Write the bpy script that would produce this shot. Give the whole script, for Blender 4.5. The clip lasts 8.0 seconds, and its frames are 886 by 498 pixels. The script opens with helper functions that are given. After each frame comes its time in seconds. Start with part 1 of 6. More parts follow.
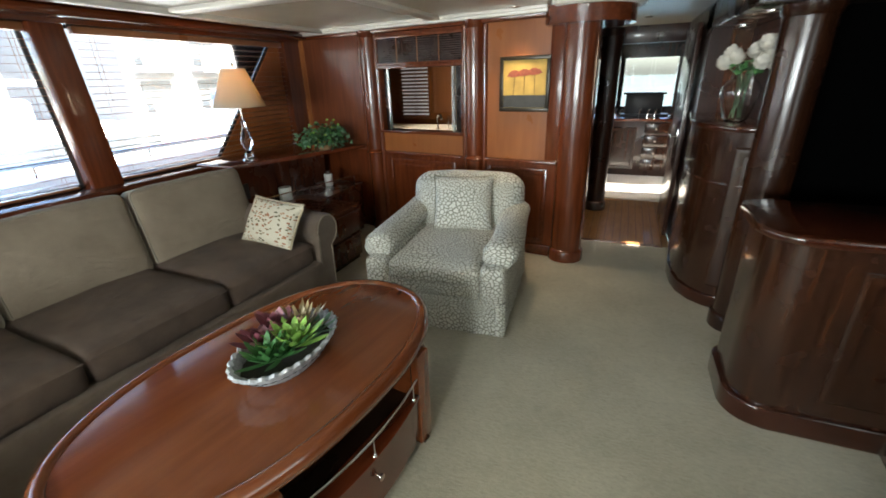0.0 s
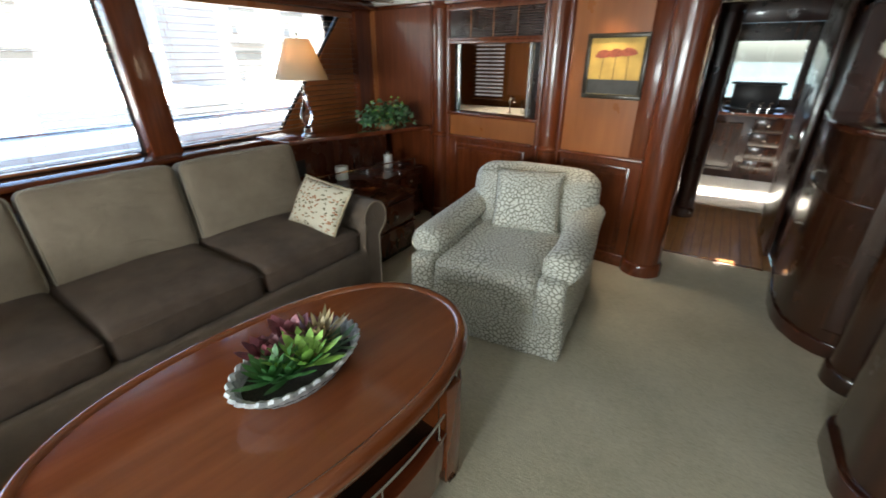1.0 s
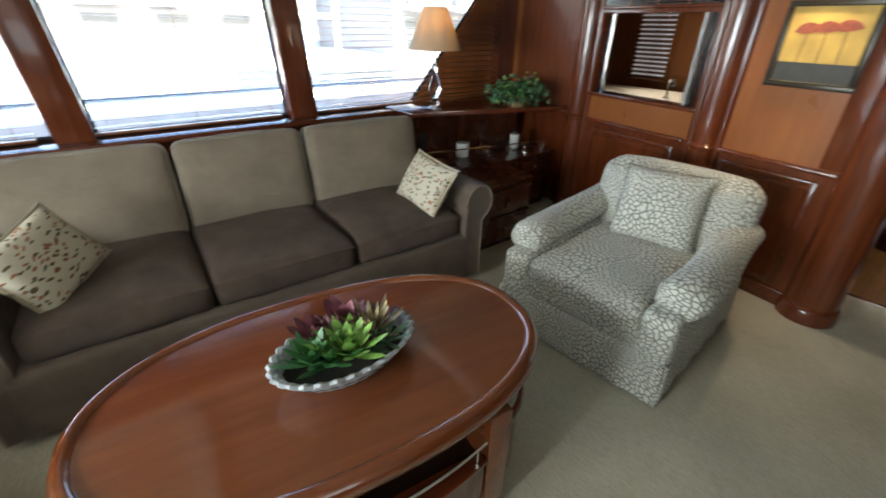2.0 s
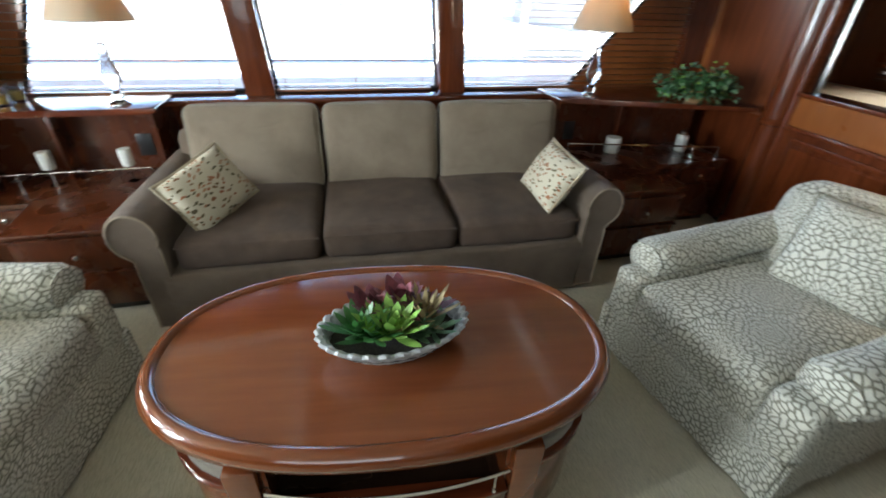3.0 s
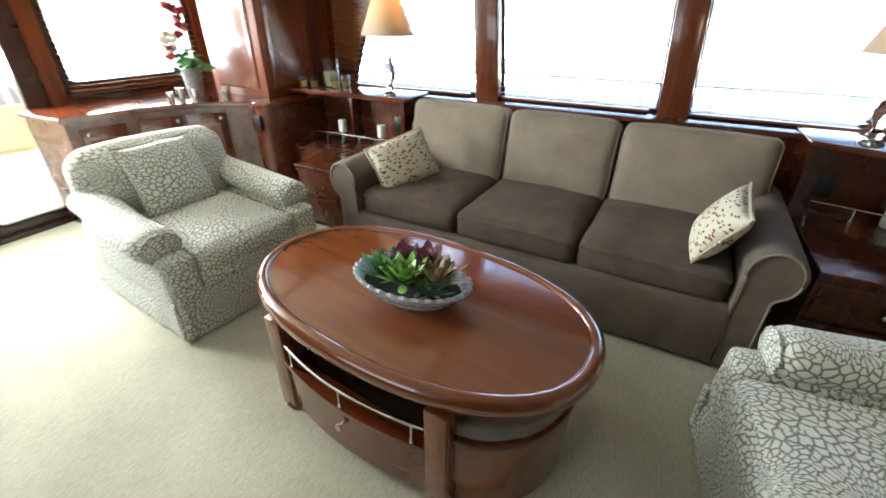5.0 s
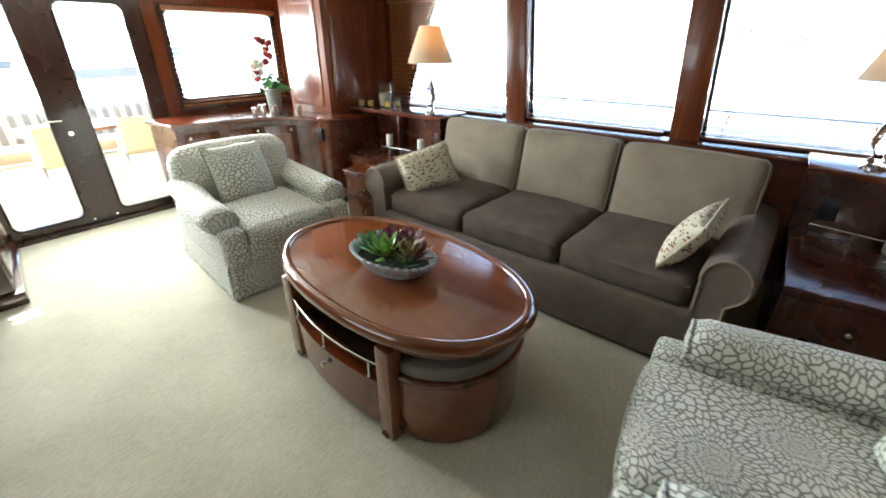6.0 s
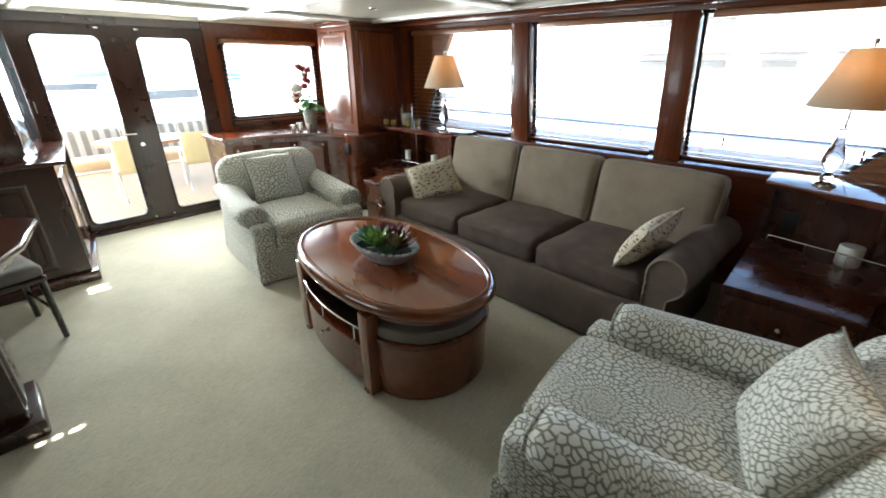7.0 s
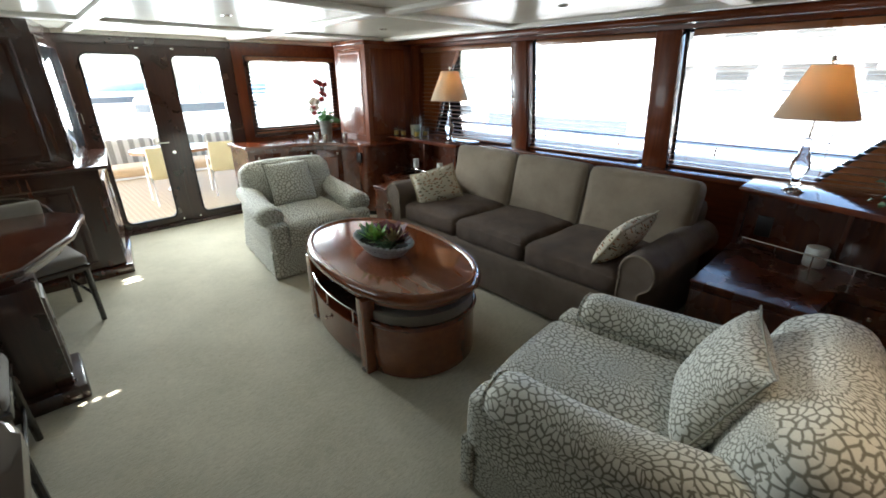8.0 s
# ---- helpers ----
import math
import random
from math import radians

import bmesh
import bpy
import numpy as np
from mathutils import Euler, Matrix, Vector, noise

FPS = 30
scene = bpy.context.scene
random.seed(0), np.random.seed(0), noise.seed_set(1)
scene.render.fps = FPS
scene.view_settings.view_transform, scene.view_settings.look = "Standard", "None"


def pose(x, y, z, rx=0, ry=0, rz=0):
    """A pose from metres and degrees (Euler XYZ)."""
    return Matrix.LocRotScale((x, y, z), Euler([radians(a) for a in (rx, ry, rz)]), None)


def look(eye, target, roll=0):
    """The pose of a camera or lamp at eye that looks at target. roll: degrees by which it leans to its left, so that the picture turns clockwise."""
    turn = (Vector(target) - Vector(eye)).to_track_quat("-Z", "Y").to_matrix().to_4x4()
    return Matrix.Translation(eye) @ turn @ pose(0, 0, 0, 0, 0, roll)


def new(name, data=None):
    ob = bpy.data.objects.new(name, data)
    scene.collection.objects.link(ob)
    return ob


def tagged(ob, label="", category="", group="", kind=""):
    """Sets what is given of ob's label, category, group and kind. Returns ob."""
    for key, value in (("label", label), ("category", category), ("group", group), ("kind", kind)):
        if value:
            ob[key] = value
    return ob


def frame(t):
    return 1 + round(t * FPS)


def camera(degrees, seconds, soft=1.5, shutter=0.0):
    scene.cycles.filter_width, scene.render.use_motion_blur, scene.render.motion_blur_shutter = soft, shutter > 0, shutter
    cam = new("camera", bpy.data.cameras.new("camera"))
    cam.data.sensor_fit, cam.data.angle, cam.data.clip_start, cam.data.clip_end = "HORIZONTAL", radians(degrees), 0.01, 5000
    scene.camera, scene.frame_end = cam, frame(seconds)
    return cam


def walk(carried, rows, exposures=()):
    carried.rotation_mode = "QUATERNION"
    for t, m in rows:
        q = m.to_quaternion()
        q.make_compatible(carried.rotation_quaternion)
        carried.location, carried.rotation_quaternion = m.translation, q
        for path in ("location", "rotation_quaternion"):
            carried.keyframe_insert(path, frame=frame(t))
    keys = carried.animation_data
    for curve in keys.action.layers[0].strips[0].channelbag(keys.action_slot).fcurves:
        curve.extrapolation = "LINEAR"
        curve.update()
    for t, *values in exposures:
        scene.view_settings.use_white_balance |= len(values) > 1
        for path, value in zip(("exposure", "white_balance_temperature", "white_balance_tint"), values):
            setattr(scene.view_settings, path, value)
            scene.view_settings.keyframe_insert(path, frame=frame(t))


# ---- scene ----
EXPO = [(0.0, 3.82, 6500, 10), (1.5, 3.81, 6350, 10), (3.5, 4.22, 6150, 10), (4.5, 4.53, 6250, 10), (6.5, 4.22, 6250, 10), (8.0, 3.58, 6150, 10)]
cam = camera(92.8, 8.0, 1.7, 0.5)
PATH = [
    (0, (-0.118, -0.163, 1.562), (-0.842, 1.542, 0.809), -1.8),
    (0.5, (-0.151, 0.014, 1.553), (-0.981, 1.656, 0.768), -1.0),
    (1, (-0.206, 0.16, 1.553), (-1.177, 1.698, 0.723), 0.2),
    (1.5, (-0.201, 0.314, 1.558), (-1.384, 1.662, 0.673), 0.6),
    (3, (-0.167, 0.725, 1.56), (-1.818, 1.18, 0.527), 2.1),
    (3.5, (-0.159, 0.923, 1.566), (-1.851, 1.026, 0.504), 2.3),
    (4, (-0.15, 1.133, 1.548), (-1.828, 0.897, 0.487), 1.7),
    (4.5, (-0.088, 1.325, 1.535), (-1.724, 0.794, 0.514), 1.1),
    (6, (0.084, 2.158, 1.56), (-1.34, 1.068, 0.675), 0.1),
    (6.5, (0.171, 2.411, 1.583), (-1.212, 1.235, 0.746), 0.1),
    (7, (0.207, 2.665, 1.6), (-1.129, 1.412, 0.797), -0.0),
    (7.5, (0.261, 2.856, 1.62), (-1.046, 1.556, 0.843), 0.1),
    (8, (0.296, 2.971, 1.616), (-0.995, 1.642, 0.862), -0.2),
]
walk(cam, [(t, look(eye, target, roll)) for t, eye, target, roll in PATH], EXPO)

# ---- world and sun ----
world = bpy.data.worlds.new("harbour_sky")
scene.world = world
world.use_nodes = True
wn = world.node_tree
sky = wn.nodes.new("ShaderNodeTexSky")
sky.sky_type = "NISHITA"
sky.sun_disc = False
sky.sun_elevation = radians(40)
sky.sun_rotation = radians(85)
sky.air_density = 1.0
sky.dust_density = 2.5
wn.links.new(sky.outputs["Color"], wn.nodes["Background"].inputs["Color"])
wn.nodes["Background"].inputs["Strength"].default_value = 0.15
sun = new("sun", bpy.data.lights.new("sun", "SUN"))
sun.data.energy = 4.0
sun.data.angle = radians(0.6)
sun.data.color = (1.0, 0.95, 0.87)
sun.matrix_world = look((0, 0, 0), (-math.sin(radians(85)) * 0.766, -math.cos(radians(85)) * 0.766, -0.643))

# daylight through the starboard windows beside the dining table
sky_lamp = new("starboard_window_light", bpy.data.lights.new("starboard_window_light", "AREA"))
sky_lamp.data.shape = "RECTANGLE"
sky_lamp.data.size, sky_lamp.data.size_y = 2.0, 0.95
sky_lamp.data.energy = 1.0
sky_lamp.data.color = (0.90, 1.0, 1.0)
sky_lamp.matrix_world = look((1.61, -0.45, 1.45), (0.0, -0.45, 1.40))

# the sky's light in the upper parts of the aft openings
for x0, x1, z0, z1, watts in ((-0.80, -0.28, 1.10, 1.86, 5.2), (-1.57, -1.06, 1.10, 1.86, 5.2), (-2.98, -1.90, 1.04, 1.80, 6.5)):
    lamp = new("aft_opening_light", bpy.data.lights.new("aft_opening_light", "AREA"))
    lamp.data.shape = "RECTANGLE"
    lamp.data.size, lamp.data.size_y = x1 - x0, z1 - z0
    lamp.data.energy = watts
    lamp.data.color = (0.93, 1.0, 1.0)
    lamp.matrix_world = look(((x0 + x1) / 2, -2.735, (z0 + z1) / 2), ((x0 + x1) / 2, 0.0, (z0 + z1) / 2))

# the warm beams of the recessed downlights beside the bulkhead, over the vase and in the galley; the passage beam is
# added to brighten its floor
for x, y, z, watts in ((-0.98, 3.43, 2.02, 3.6), (0.55, 2.90, 1.82, 0.35), (0.60, 3.85, 1.82, 0.6), (-2.15, 4.55, 2.02, 4.0), (-0.02, 4.75, 2.02, 1.6)):
    beam = new("downlight_beam", bpy.data.lights.new("downlight_beam", "SPOT"))
    beam.data.energy = watts
    beam.data.spot_size = radians(74)
    beam.data.spot_blend = 1.0
    beam.data.shadow_soft_size = 0.05
    beam.data.color = (1.0, 0.80, 0.55)
    beam.matrix_world = pose(x, y, z)


# ---- materials ----
def mat(name):
    m = bpy.data.materials.new(name)
    m.use_nodes = True
    nt = m.node_tree
    return m, nt, nt.nodes["Principled BSDF"]


def node(nt, kind, **props):
    n = nt.nodes.new(kind)
    for k, v in props.items():
        n.inputs[k.replace("_", " ")].default_value = v
    return n


def coords(nt, scale=(1, 1, 1), kind="Object"):
    tc = nt.nodes.new("ShaderNodeTexCoord")
    mp = nt.nodes.new("ShaderNodeMapping")
    mp.inputs["Scale"].default_value = scale
    nt.links.new(tc.outputs[kind], mp.inputs["Vector"])
    return mp.outputs["Vector"]


def ramp(nt, fac, stops):
    r = nt.nodes.new("ShaderNodeValToRGB")
    e = r.color_ramp.elements
    while len(e) < len(stops):
        e.new(0.5)
    for k, (p, c) in enumerate(stops):
        e[k].position, e[k].color = p, (*c, 1)
    nt.links.new(fac, r.inputs["Fac"])
    return r.outputs["Color"]


def bumped(nt, b, height, strength, distance=0.002):
    bp = node(nt, "ShaderNodeBump", Strength=strength, Distance=distance)
    nt.links.new(height, bp.inputs["Height"])
    nt.links.new(bp.outputs["Normal"], b.inputs["Normal"])


def mixed(nt, a, c, fac, blend="MIX"):
    mx = nt.nodes.new("ShaderNodeMix")
    mx.data_type, mx.blend_type = "RGBA", blend
    for sock, v in ((mx.inputs[6], a), (mx.inputs[7], c), (mx.inputs[0], fac)):
        if isinstance(v, (int, float)):
            sock.default_value = v
        elif isinstance(v, tuple):
            sock.default_value = (*v, 1)
        else:
            nt.links.new(v, sock)
    return mx.outputs[2]


def wood(name, dark, mid, light, scale=(14, 14, 1.1), rough=0.22, coat=0.5, drift=0.55):
    """Varnished timber: long grain streaks, broad colour drift and a slightly uneven gloss."""
    m, nt, b = mat(name)
    v = coords(nt, scale)
    n1 = node(nt, "ShaderNodeTexNoise", Scale=3.2, Detail=3.5, Roughness=0.55, Distortion=0.2)
    nt.links.new(v, n1.inputs["Vector"])
    n2 = node(nt, "ShaderNodeTexNoise", Scale=1.7, Detail=2.0)
    nt.links.new(coords(nt), n2.inputs["Vector"])
    grain = ramp(nt, n1.outputs["Fac"], [(0.3, dark), (0.52, mid), (0.75, light)])
    n4 = node(nt, "ShaderNodeTexNoise", Scale=0.55, Detail=3.0, Distortion=0.4)
    nt.links.new(v, n4.inputs["Vector"])
    grain = mixed(nt, grain, mid, 0.35)
    figure = ramp(nt, n4.outputs["Fac"], [(0.3, (0.80, 0.78, 0.76)), (0.7, (1.12, 1.13, 1.15))])
    grain = mixed(nt, grain, figure, 1.0, "MULTIPLY")
    drift *= 0.6
    col = mixed(nt, grain, dark, ramp(nt, n2.outputs["Fac"], [(0.4, (0, 0, 0)), (0.8, (drift, drift, drift))]))
    nt.links.new(col, b.inputs["Base Color"])
    n3 = node(nt, "ShaderNodeTexNoise", Scale=6.0, Detail=3.0)
    nt.links.new(coords(nt), n3.inputs["Vector"])
    mr = node(nt, "ShaderNodeMapRange", To_Min=rough * 0.7, To_Max=rough * 1.4)
    nt.links.new(n3.outputs["Fac"], mr.inputs["Value"])
    nt.links.new(mr.outputs["Result"], b.inputs["Roughness"])
    b.inputs["Coat Weight"].default_value = coat
    b.inputs["Coat Roughness"].default_value = 0.07
    bumped(nt, b, n1.outputs["Fac"], 0.02, 0.0005)
    return m


def cloth(name, c1, c2, weave=900, rough=0.9, sheen=0.3, mottled=5.0, bump=0.35):
    """Woven or napped fabric: mottled tone over a fine weave."""
    m, nt, b = mat(name)
    n1 = node(nt, "ShaderNodeTexNoise", Scale=mottled, Detail=5.0, Roughness=0.6)
    nt.links.new(coords(nt), n1.inputs["Vector"])
    n2 = node(nt, "ShaderNodeTexNoise", Scale=weave, Detail=2.0)
    nt.links.new(coords(nt), n2.inputs["Vector"])
    base = ramp(nt, n1.outputs["Fac"], [(0.32, c1), (0.7, c2)])
    col = mixed(nt, base, ramp(nt, n2.outputs["Fac"], [(0.3, (0.6, 0.6, 0.6)), (0.7, (1, 1, 1))]), 0.6, "MULTIPLY")
    nt.links.new(col, b.inputs["Base Color"])
    b.inputs["Roughness"].default_value = rough
    b.inputs["Sheen Weight"].default_value = sheen
    b.inputs["Sheen Roughness"].default_value = 0.5
    add = nt.nodes.new("ShaderNodeMath")
    add.operation = "MULTIPLY_ADD"
    fold = node(nt, "ShaderNodeTexNoise", Scale=5.0, Detail=3.0, Distortion=1.2)
    nt.links.new(coords(nt, (2.2, 0.9, 1.6)), fold.inputs["Vector"])
    nt.links.new(fold.outputs["Fac"], add.inputs[0])
    add.inputs[1].default_value = 3.0
    nt.links.new(n2.outputs["Fac"], add.inputs[2])
    bumped(nt, b, add.outputs[0], bump, 0.005 if bump < 0.5 else 0.012)
    return m


def plain(name, col, rough=0.5, metal=0.0, noise=0.0, scale=30.0, **extra):
    m, nt, b = mat(name)
    b.inputs["Base Color"].default_value = (*col, 1)
    b.inputs["Roughness"].default_value = rough
    b.inputs["Metallic"].default_value = metal
    if noise:
        n1 = node(nt, "ShaderNodeTexNoise", Scale=scale, Detail=5.0)
        nt.links.new(coords(nt), n1.inputs["Vector"])
        lo, hi = tuple(max(0, c * (1 - noise)) for c in col), tuple(min(1, c * (1 + noise)) for c in col)
        nt.links.new(ramp(nt, n1.outputs["Fac"], [(0.3, lo), (0.7, hi)]), b.inputs["Base Color"])
        bumped(nt, b, n1.outputs["Fac"], 0.15, 0.002)
    for k, v in extra.items():
        b.inputs[k.replace("_", " ")].default_value = v
    return m


MAHOGANY = wood("mahogany_varnish", (0.080, 0.017, 0.0055), (0.135, 0.031, 0.009), (0.20, 0.051, 0.015), (10, 10, 0.8))
MAHOGANY_H = wood("mahogany_varnish_level", (0.080, 0.017, 0.0055), (0.135, 0.031, 0.009), (0.20, 0.051, 0.015), (10, 0.8, 10))
PANEL = wood("mahogany_panel", (0.26, 0.080, 0.018), (0.31, 0.100, 0.024), (0.36, 0.122, 0.031), (6, 6, 0.7), 0.3, 0.4, 0.25)
DARKMAHOG = wood("dark_mahogany_varnish", (0.012, 0.0042, 0.0022), (0.034, 0.0112, 0.0046), (0.080, 0.027, 0.0095), (10, 10, 0.8), 0.24, 0.45)
LACQUER = wood("mahogany_lacquer", (0.105, 0.025, 0.0075), (0.175, 0.044, 0.012), (0.25, 0.070, 0.020), (10, 10, 0.8), 0.24, 0.55, 0.3)
DARKSATIN = wood("dark_mahogany_satin", (0.030, 0.007, 0.003), (0.058, 0.0145, 0.005), (0.095, 0.025, 0.008), (10, 10, 0.8), 0.55, 0.0)
MIDMAHOG = wood("mid_mahogany_varnish", (0.048, 0.011, 0.004), (0.085, 0.021, 0.0068), (0.13, 0.035, 0.0105), (10, 10, 0.8), 0.26, 0.4, 0.25)
DARKTOP = wood("dark_mahogany_polished", (0.022, 0.0055, 0.0025), (0.045, 0.011, 0.0045), (0.075, 0.019, 0.007), (9, 1.0, 9), 0.16, 0.6)
TABLETOP = wood("mahogany_tabletop", (0.135, 0.034, 0.010), (0.175, 0.047, 0.0135), (0.22, 0.063, 0.018), (7, 0.8, 7), 0.13, 0.8)
BARTOP = wood("mahogany_bartop", (0.06, 0.012, 0.005), (0.12, 0.026, 0.009), (0.19, 0.045, 0.014), (9, 1.0, 9), 0.15, 0.7)
SATIN = wood("mahogany_satin", (0.105, 0.025, 0.0075), (0.175, 0.044, 0.012), (0.25, 0.070, 0.020), (10, 10, 0.8), 0.45, 0.15, 0.3)
EBONY = wood("dark_stained_wood", (0.010, 0.006, 0.004), (0.018, 0.010, 0.006), (0.03, 0.016, 0.010), (14, 14, 1.1), 0.25)
DOORWOOD = wood("dark_door_wood", (0.018, 0.007, 0.004), (0.034, 0.012, 0.007), (0.06, 0.02, 0.01), (14, 14, 1.1), 0.28)
BLINDWOOD = wood("blind_slat_wood", (0.20, 0.072, 0.026), (0.29, 0.11, 0.04), (0.38, 0.15, 0.06), (14, 1.0, 14), 0.3, 0.2)
SOFA_SEAT = cloth("brown_velour", (0.074, 0.044, 0.028), (0.160, 0.100, 0.064), 700, 0.85, 0.08, 6.0, 0.8)
PIPING = cloth("pale_taupe_piping", (0.27, 0.235, 0.18), (0.34, 0.30, 0.235), 700, 0.9, 0.08)
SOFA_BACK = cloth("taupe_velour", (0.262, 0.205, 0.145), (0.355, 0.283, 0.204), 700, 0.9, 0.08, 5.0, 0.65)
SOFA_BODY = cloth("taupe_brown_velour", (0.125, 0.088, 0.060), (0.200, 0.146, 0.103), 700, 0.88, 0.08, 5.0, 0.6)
TAUPE_VINYL = cloth("taupe_ottoman_cloth", (0.16, 0.14, 0.11), (0.22, 0.19, 0.15), 600, 0.8, 0.2)
CHROME = plain("polished_steel", (0.75, 0.74, 0.72), 0.12, 1.0)
NICKEL = plain("brushed_nickel", (0.66, 0.63, 0.58), 0.25, 1.0)
# near-black colour puts the starboard recess's darkness into its surfaces
RECESS_DARK = plain("recess_darkness_black", (0.0015, 0.0015, 0.0015), 0.9, Specular_IOR_Level=0.0)
BLACK = plain("black_plastic", (0.012, 0.012, 0.013), 0.35)
GASKET = plain("black_gasket", (0.015, 0.014, 0.014), 0.45)
WHITE = plain("white_gelcoat", (0.8, 0.79, 0.76), 0.3, 0.0, 0.04, 6)
CERAMIC = plain("pale_ceramic", (0.70, 0.72, 0.69), 0.3, 0.0, 0.06, 40)
CEIL = plain("cream_ceiling_vinyl", (0.60, 0.565, 0.46), 0.24, 0.0, 0.05, 3)
CEILTRIM = plain("white_ceiling_trim", (0.74, 0.71, 0.63), 0.3, 0.0, 0.03, 8)
STONE = plain("grey_planter_stone", (0.40, 0.42, 0.43), 0.75, 0.0, 0.3, 60)
SOIL = plain("dark_potting_soil", (0.03, 0.024, 0.018), 0.95, 0.0, 0.5, 120)
WICKER = plain("tan_wicker", (0.27, 0.16, 0.07), 0.7, 0.0, 0.4, 150)
LEAF = plain("green_leaf", (0.06, 0.19, 0.055), 0.45, 0.0, 0.45, 25)
LEAF_PALE = plain("pale_green_leaf", (0.24, 0.44, 0.09), 0.42, 0.0, 0.35, 25)
LEAF_GREY = plain("grey_green_leaf", (0.14, 0.25, 0.14), 0.5, 0.0, 0.35, 25)
LEAF_TAN = plain("tan_succulent_leaf", (0.32, 0.25, 0.12), 0.5, 0.0, 0.35, 25)
LEAF_RED = plain("maroon_leaf", (0.17, 0.05, 0.065), 0.45, 0.0, 0.5, 25)
PETAL_RED = plain("red_petal", (0.34, 0.035, 0.03), 0.55, 0.0, 0.35, 30)
PETAL_WHITE = plain("white_petal", (0.78, 0.75, 0.66), 0.6, 0.0, 0.1, 30)
LEMON = plain("yellow_fruit", (0.65, 0.42, 0.05), 0.45, 0.0, 0.15, 40)
GLASSY, _nt, _b = mat("clear_glass")
_b.inputs["Transmission Weight"].default_value = 1.0
_b.inputs["Roughness"].default_value = 0.02
_b.inputs["IOR"].default_value = 1.45
_b.inputs["Base Color"].default_value = (0.97, 0.98, 0.98, 1)

PANE, _nt, _b = mat("window_pane")
_nt.nodes.remove(_b)
_tr = _nt.nodes.new("ShaderNodeBsdfTransparent")
_tr.inputs["Color"].default_value = (0.93, 0.95, 0.95, 1)
_gl = node(_nt, "ShaderNodeBsdfGlossy", Roughness=0.02)
_fr = node(_nt, "ShaderNodeFresnel", IOR=1.45)
_mx = _nt.nodes.new("ShaderNodeMixShader")
_nt.links.new(_fr.outputs[0], _mx.inputs[0])
_nt.links.new(_tr.outputs[0], _mx.inputs[1])
_nt.links.new(_gl.outputs[0], _mx.inputs[2])
_nt.links.new(_mx.outputs[0], _nt.nodes["Material Output"].inputs["Surface"])

TINTED = PANE.copy()
TINTED.name = "tinted_windscreen"
for n_ in TINTED.node_tree.nodes:
    if n_.type == "BSDF_TRANSPARENT":
        n_.inputs["Color"].default_value = (0.50, 0.54, 0.56, 1)

# lamp shade: thin cloth that passes the bulb's light
SHADE, _nt, _b = mat("cream_lampshade_cloth")
_b.inputs["Base Color"].default_value = (0.62, 0.56, 0.44, 1)
_b.inputs["Roughness"].default_value = 0.9
_tl = _nt.nodes.new("ShaderNodeBsdfTranslucent")
_tl.inputs["Color"].default_value = (0.66, 0.52, 0.34, 1)
_mx = _nt.nodes.new("ShaderNodeMixShader")
_mx.inputs[0].default_value = 0.45
_nt.links.new(_b.outputs[0], _mx.inputs[1])
_nt.links.new(_tl.outputs[0], _mx.inputs[2])
_nt.links.new(_mx.outputs[0], _nt.nodes["Material Output"].inputs["Surface"])


def glow(name, col, strength):
    m, nt, b = mat(name)
    b.inputs["Base Color"].default_value = (*col, 1)
    b.inputs["Emission Color"].default_value = (*col, 1)
    b.inputs["Emission Strength"].default_value = strength
    return m


BULB = glow("warm_bulb", (1.0, 0.62, 0.30), 5.0)
SPOT = glow("warm_downlight", (1.0, 0.84, 0.64), 70.0)


def carpet_mat():
    m, nt, b = mat("beige_loop_carpet")
    big = node(nt, "ShaderNodeTexNoise", Scale=1.5, Detail=5.0, Roughness=0.6)
    nt.links.new(coords(nt), big.inputs["Vector"])
    rib = node(nt, "ShaderNodeTexNoise", Scale=10.0, Detail=4.0, Roughness=0.65, Distortion=1.0)
    nt.links.new(coords(nt, (3.0, 14.0, 1)), rib.inputs["Vector"])
    fine = node(nt, "ShaderNodeTexNoise", Scale=260.0, Detail=2.0)
    nt.links.new(coords(nt), fine.inputs["Vector"])
    c = ramp(nt, big.outputs["Fac"], [(0.34, (0.50, 0.462, 0.335)), (0.66, (0.66, 0.612, 0.46))])
    c = mixed(nt, c, ramp(nt, rib.outputs["Fac"], [(0.35, (0.72, 0.71, 0.69)), (0.6, (1, 1, 1))]), 0.85, "MULTIPLY")
    c = mixed(nt, c, ramp(nt, fine.outputs["Fac"], [(0.3, (0.66, 0.66, 0.66)), (0.7, (1, 1, 1))]), 0.6, "MULTIPLY")
    nt.links.new(c, b.inputs["Base Color"])
    b.inputs["Roughness"].default_value = 0.92
    b.inputs["Sheen Weight"].default_value = 0.25
    add = nt.nodes.new("ShaderNodeMath")
    add.operation = "ADD"
    nt.links.new(rib.outputs["Fac"], add.inputs[0])
    nt.links.new(fine.outputs["Fac"], add.inputs[1])
    bumped(nt, b, add.outputs[0], 0.6, 0.006)
    return m


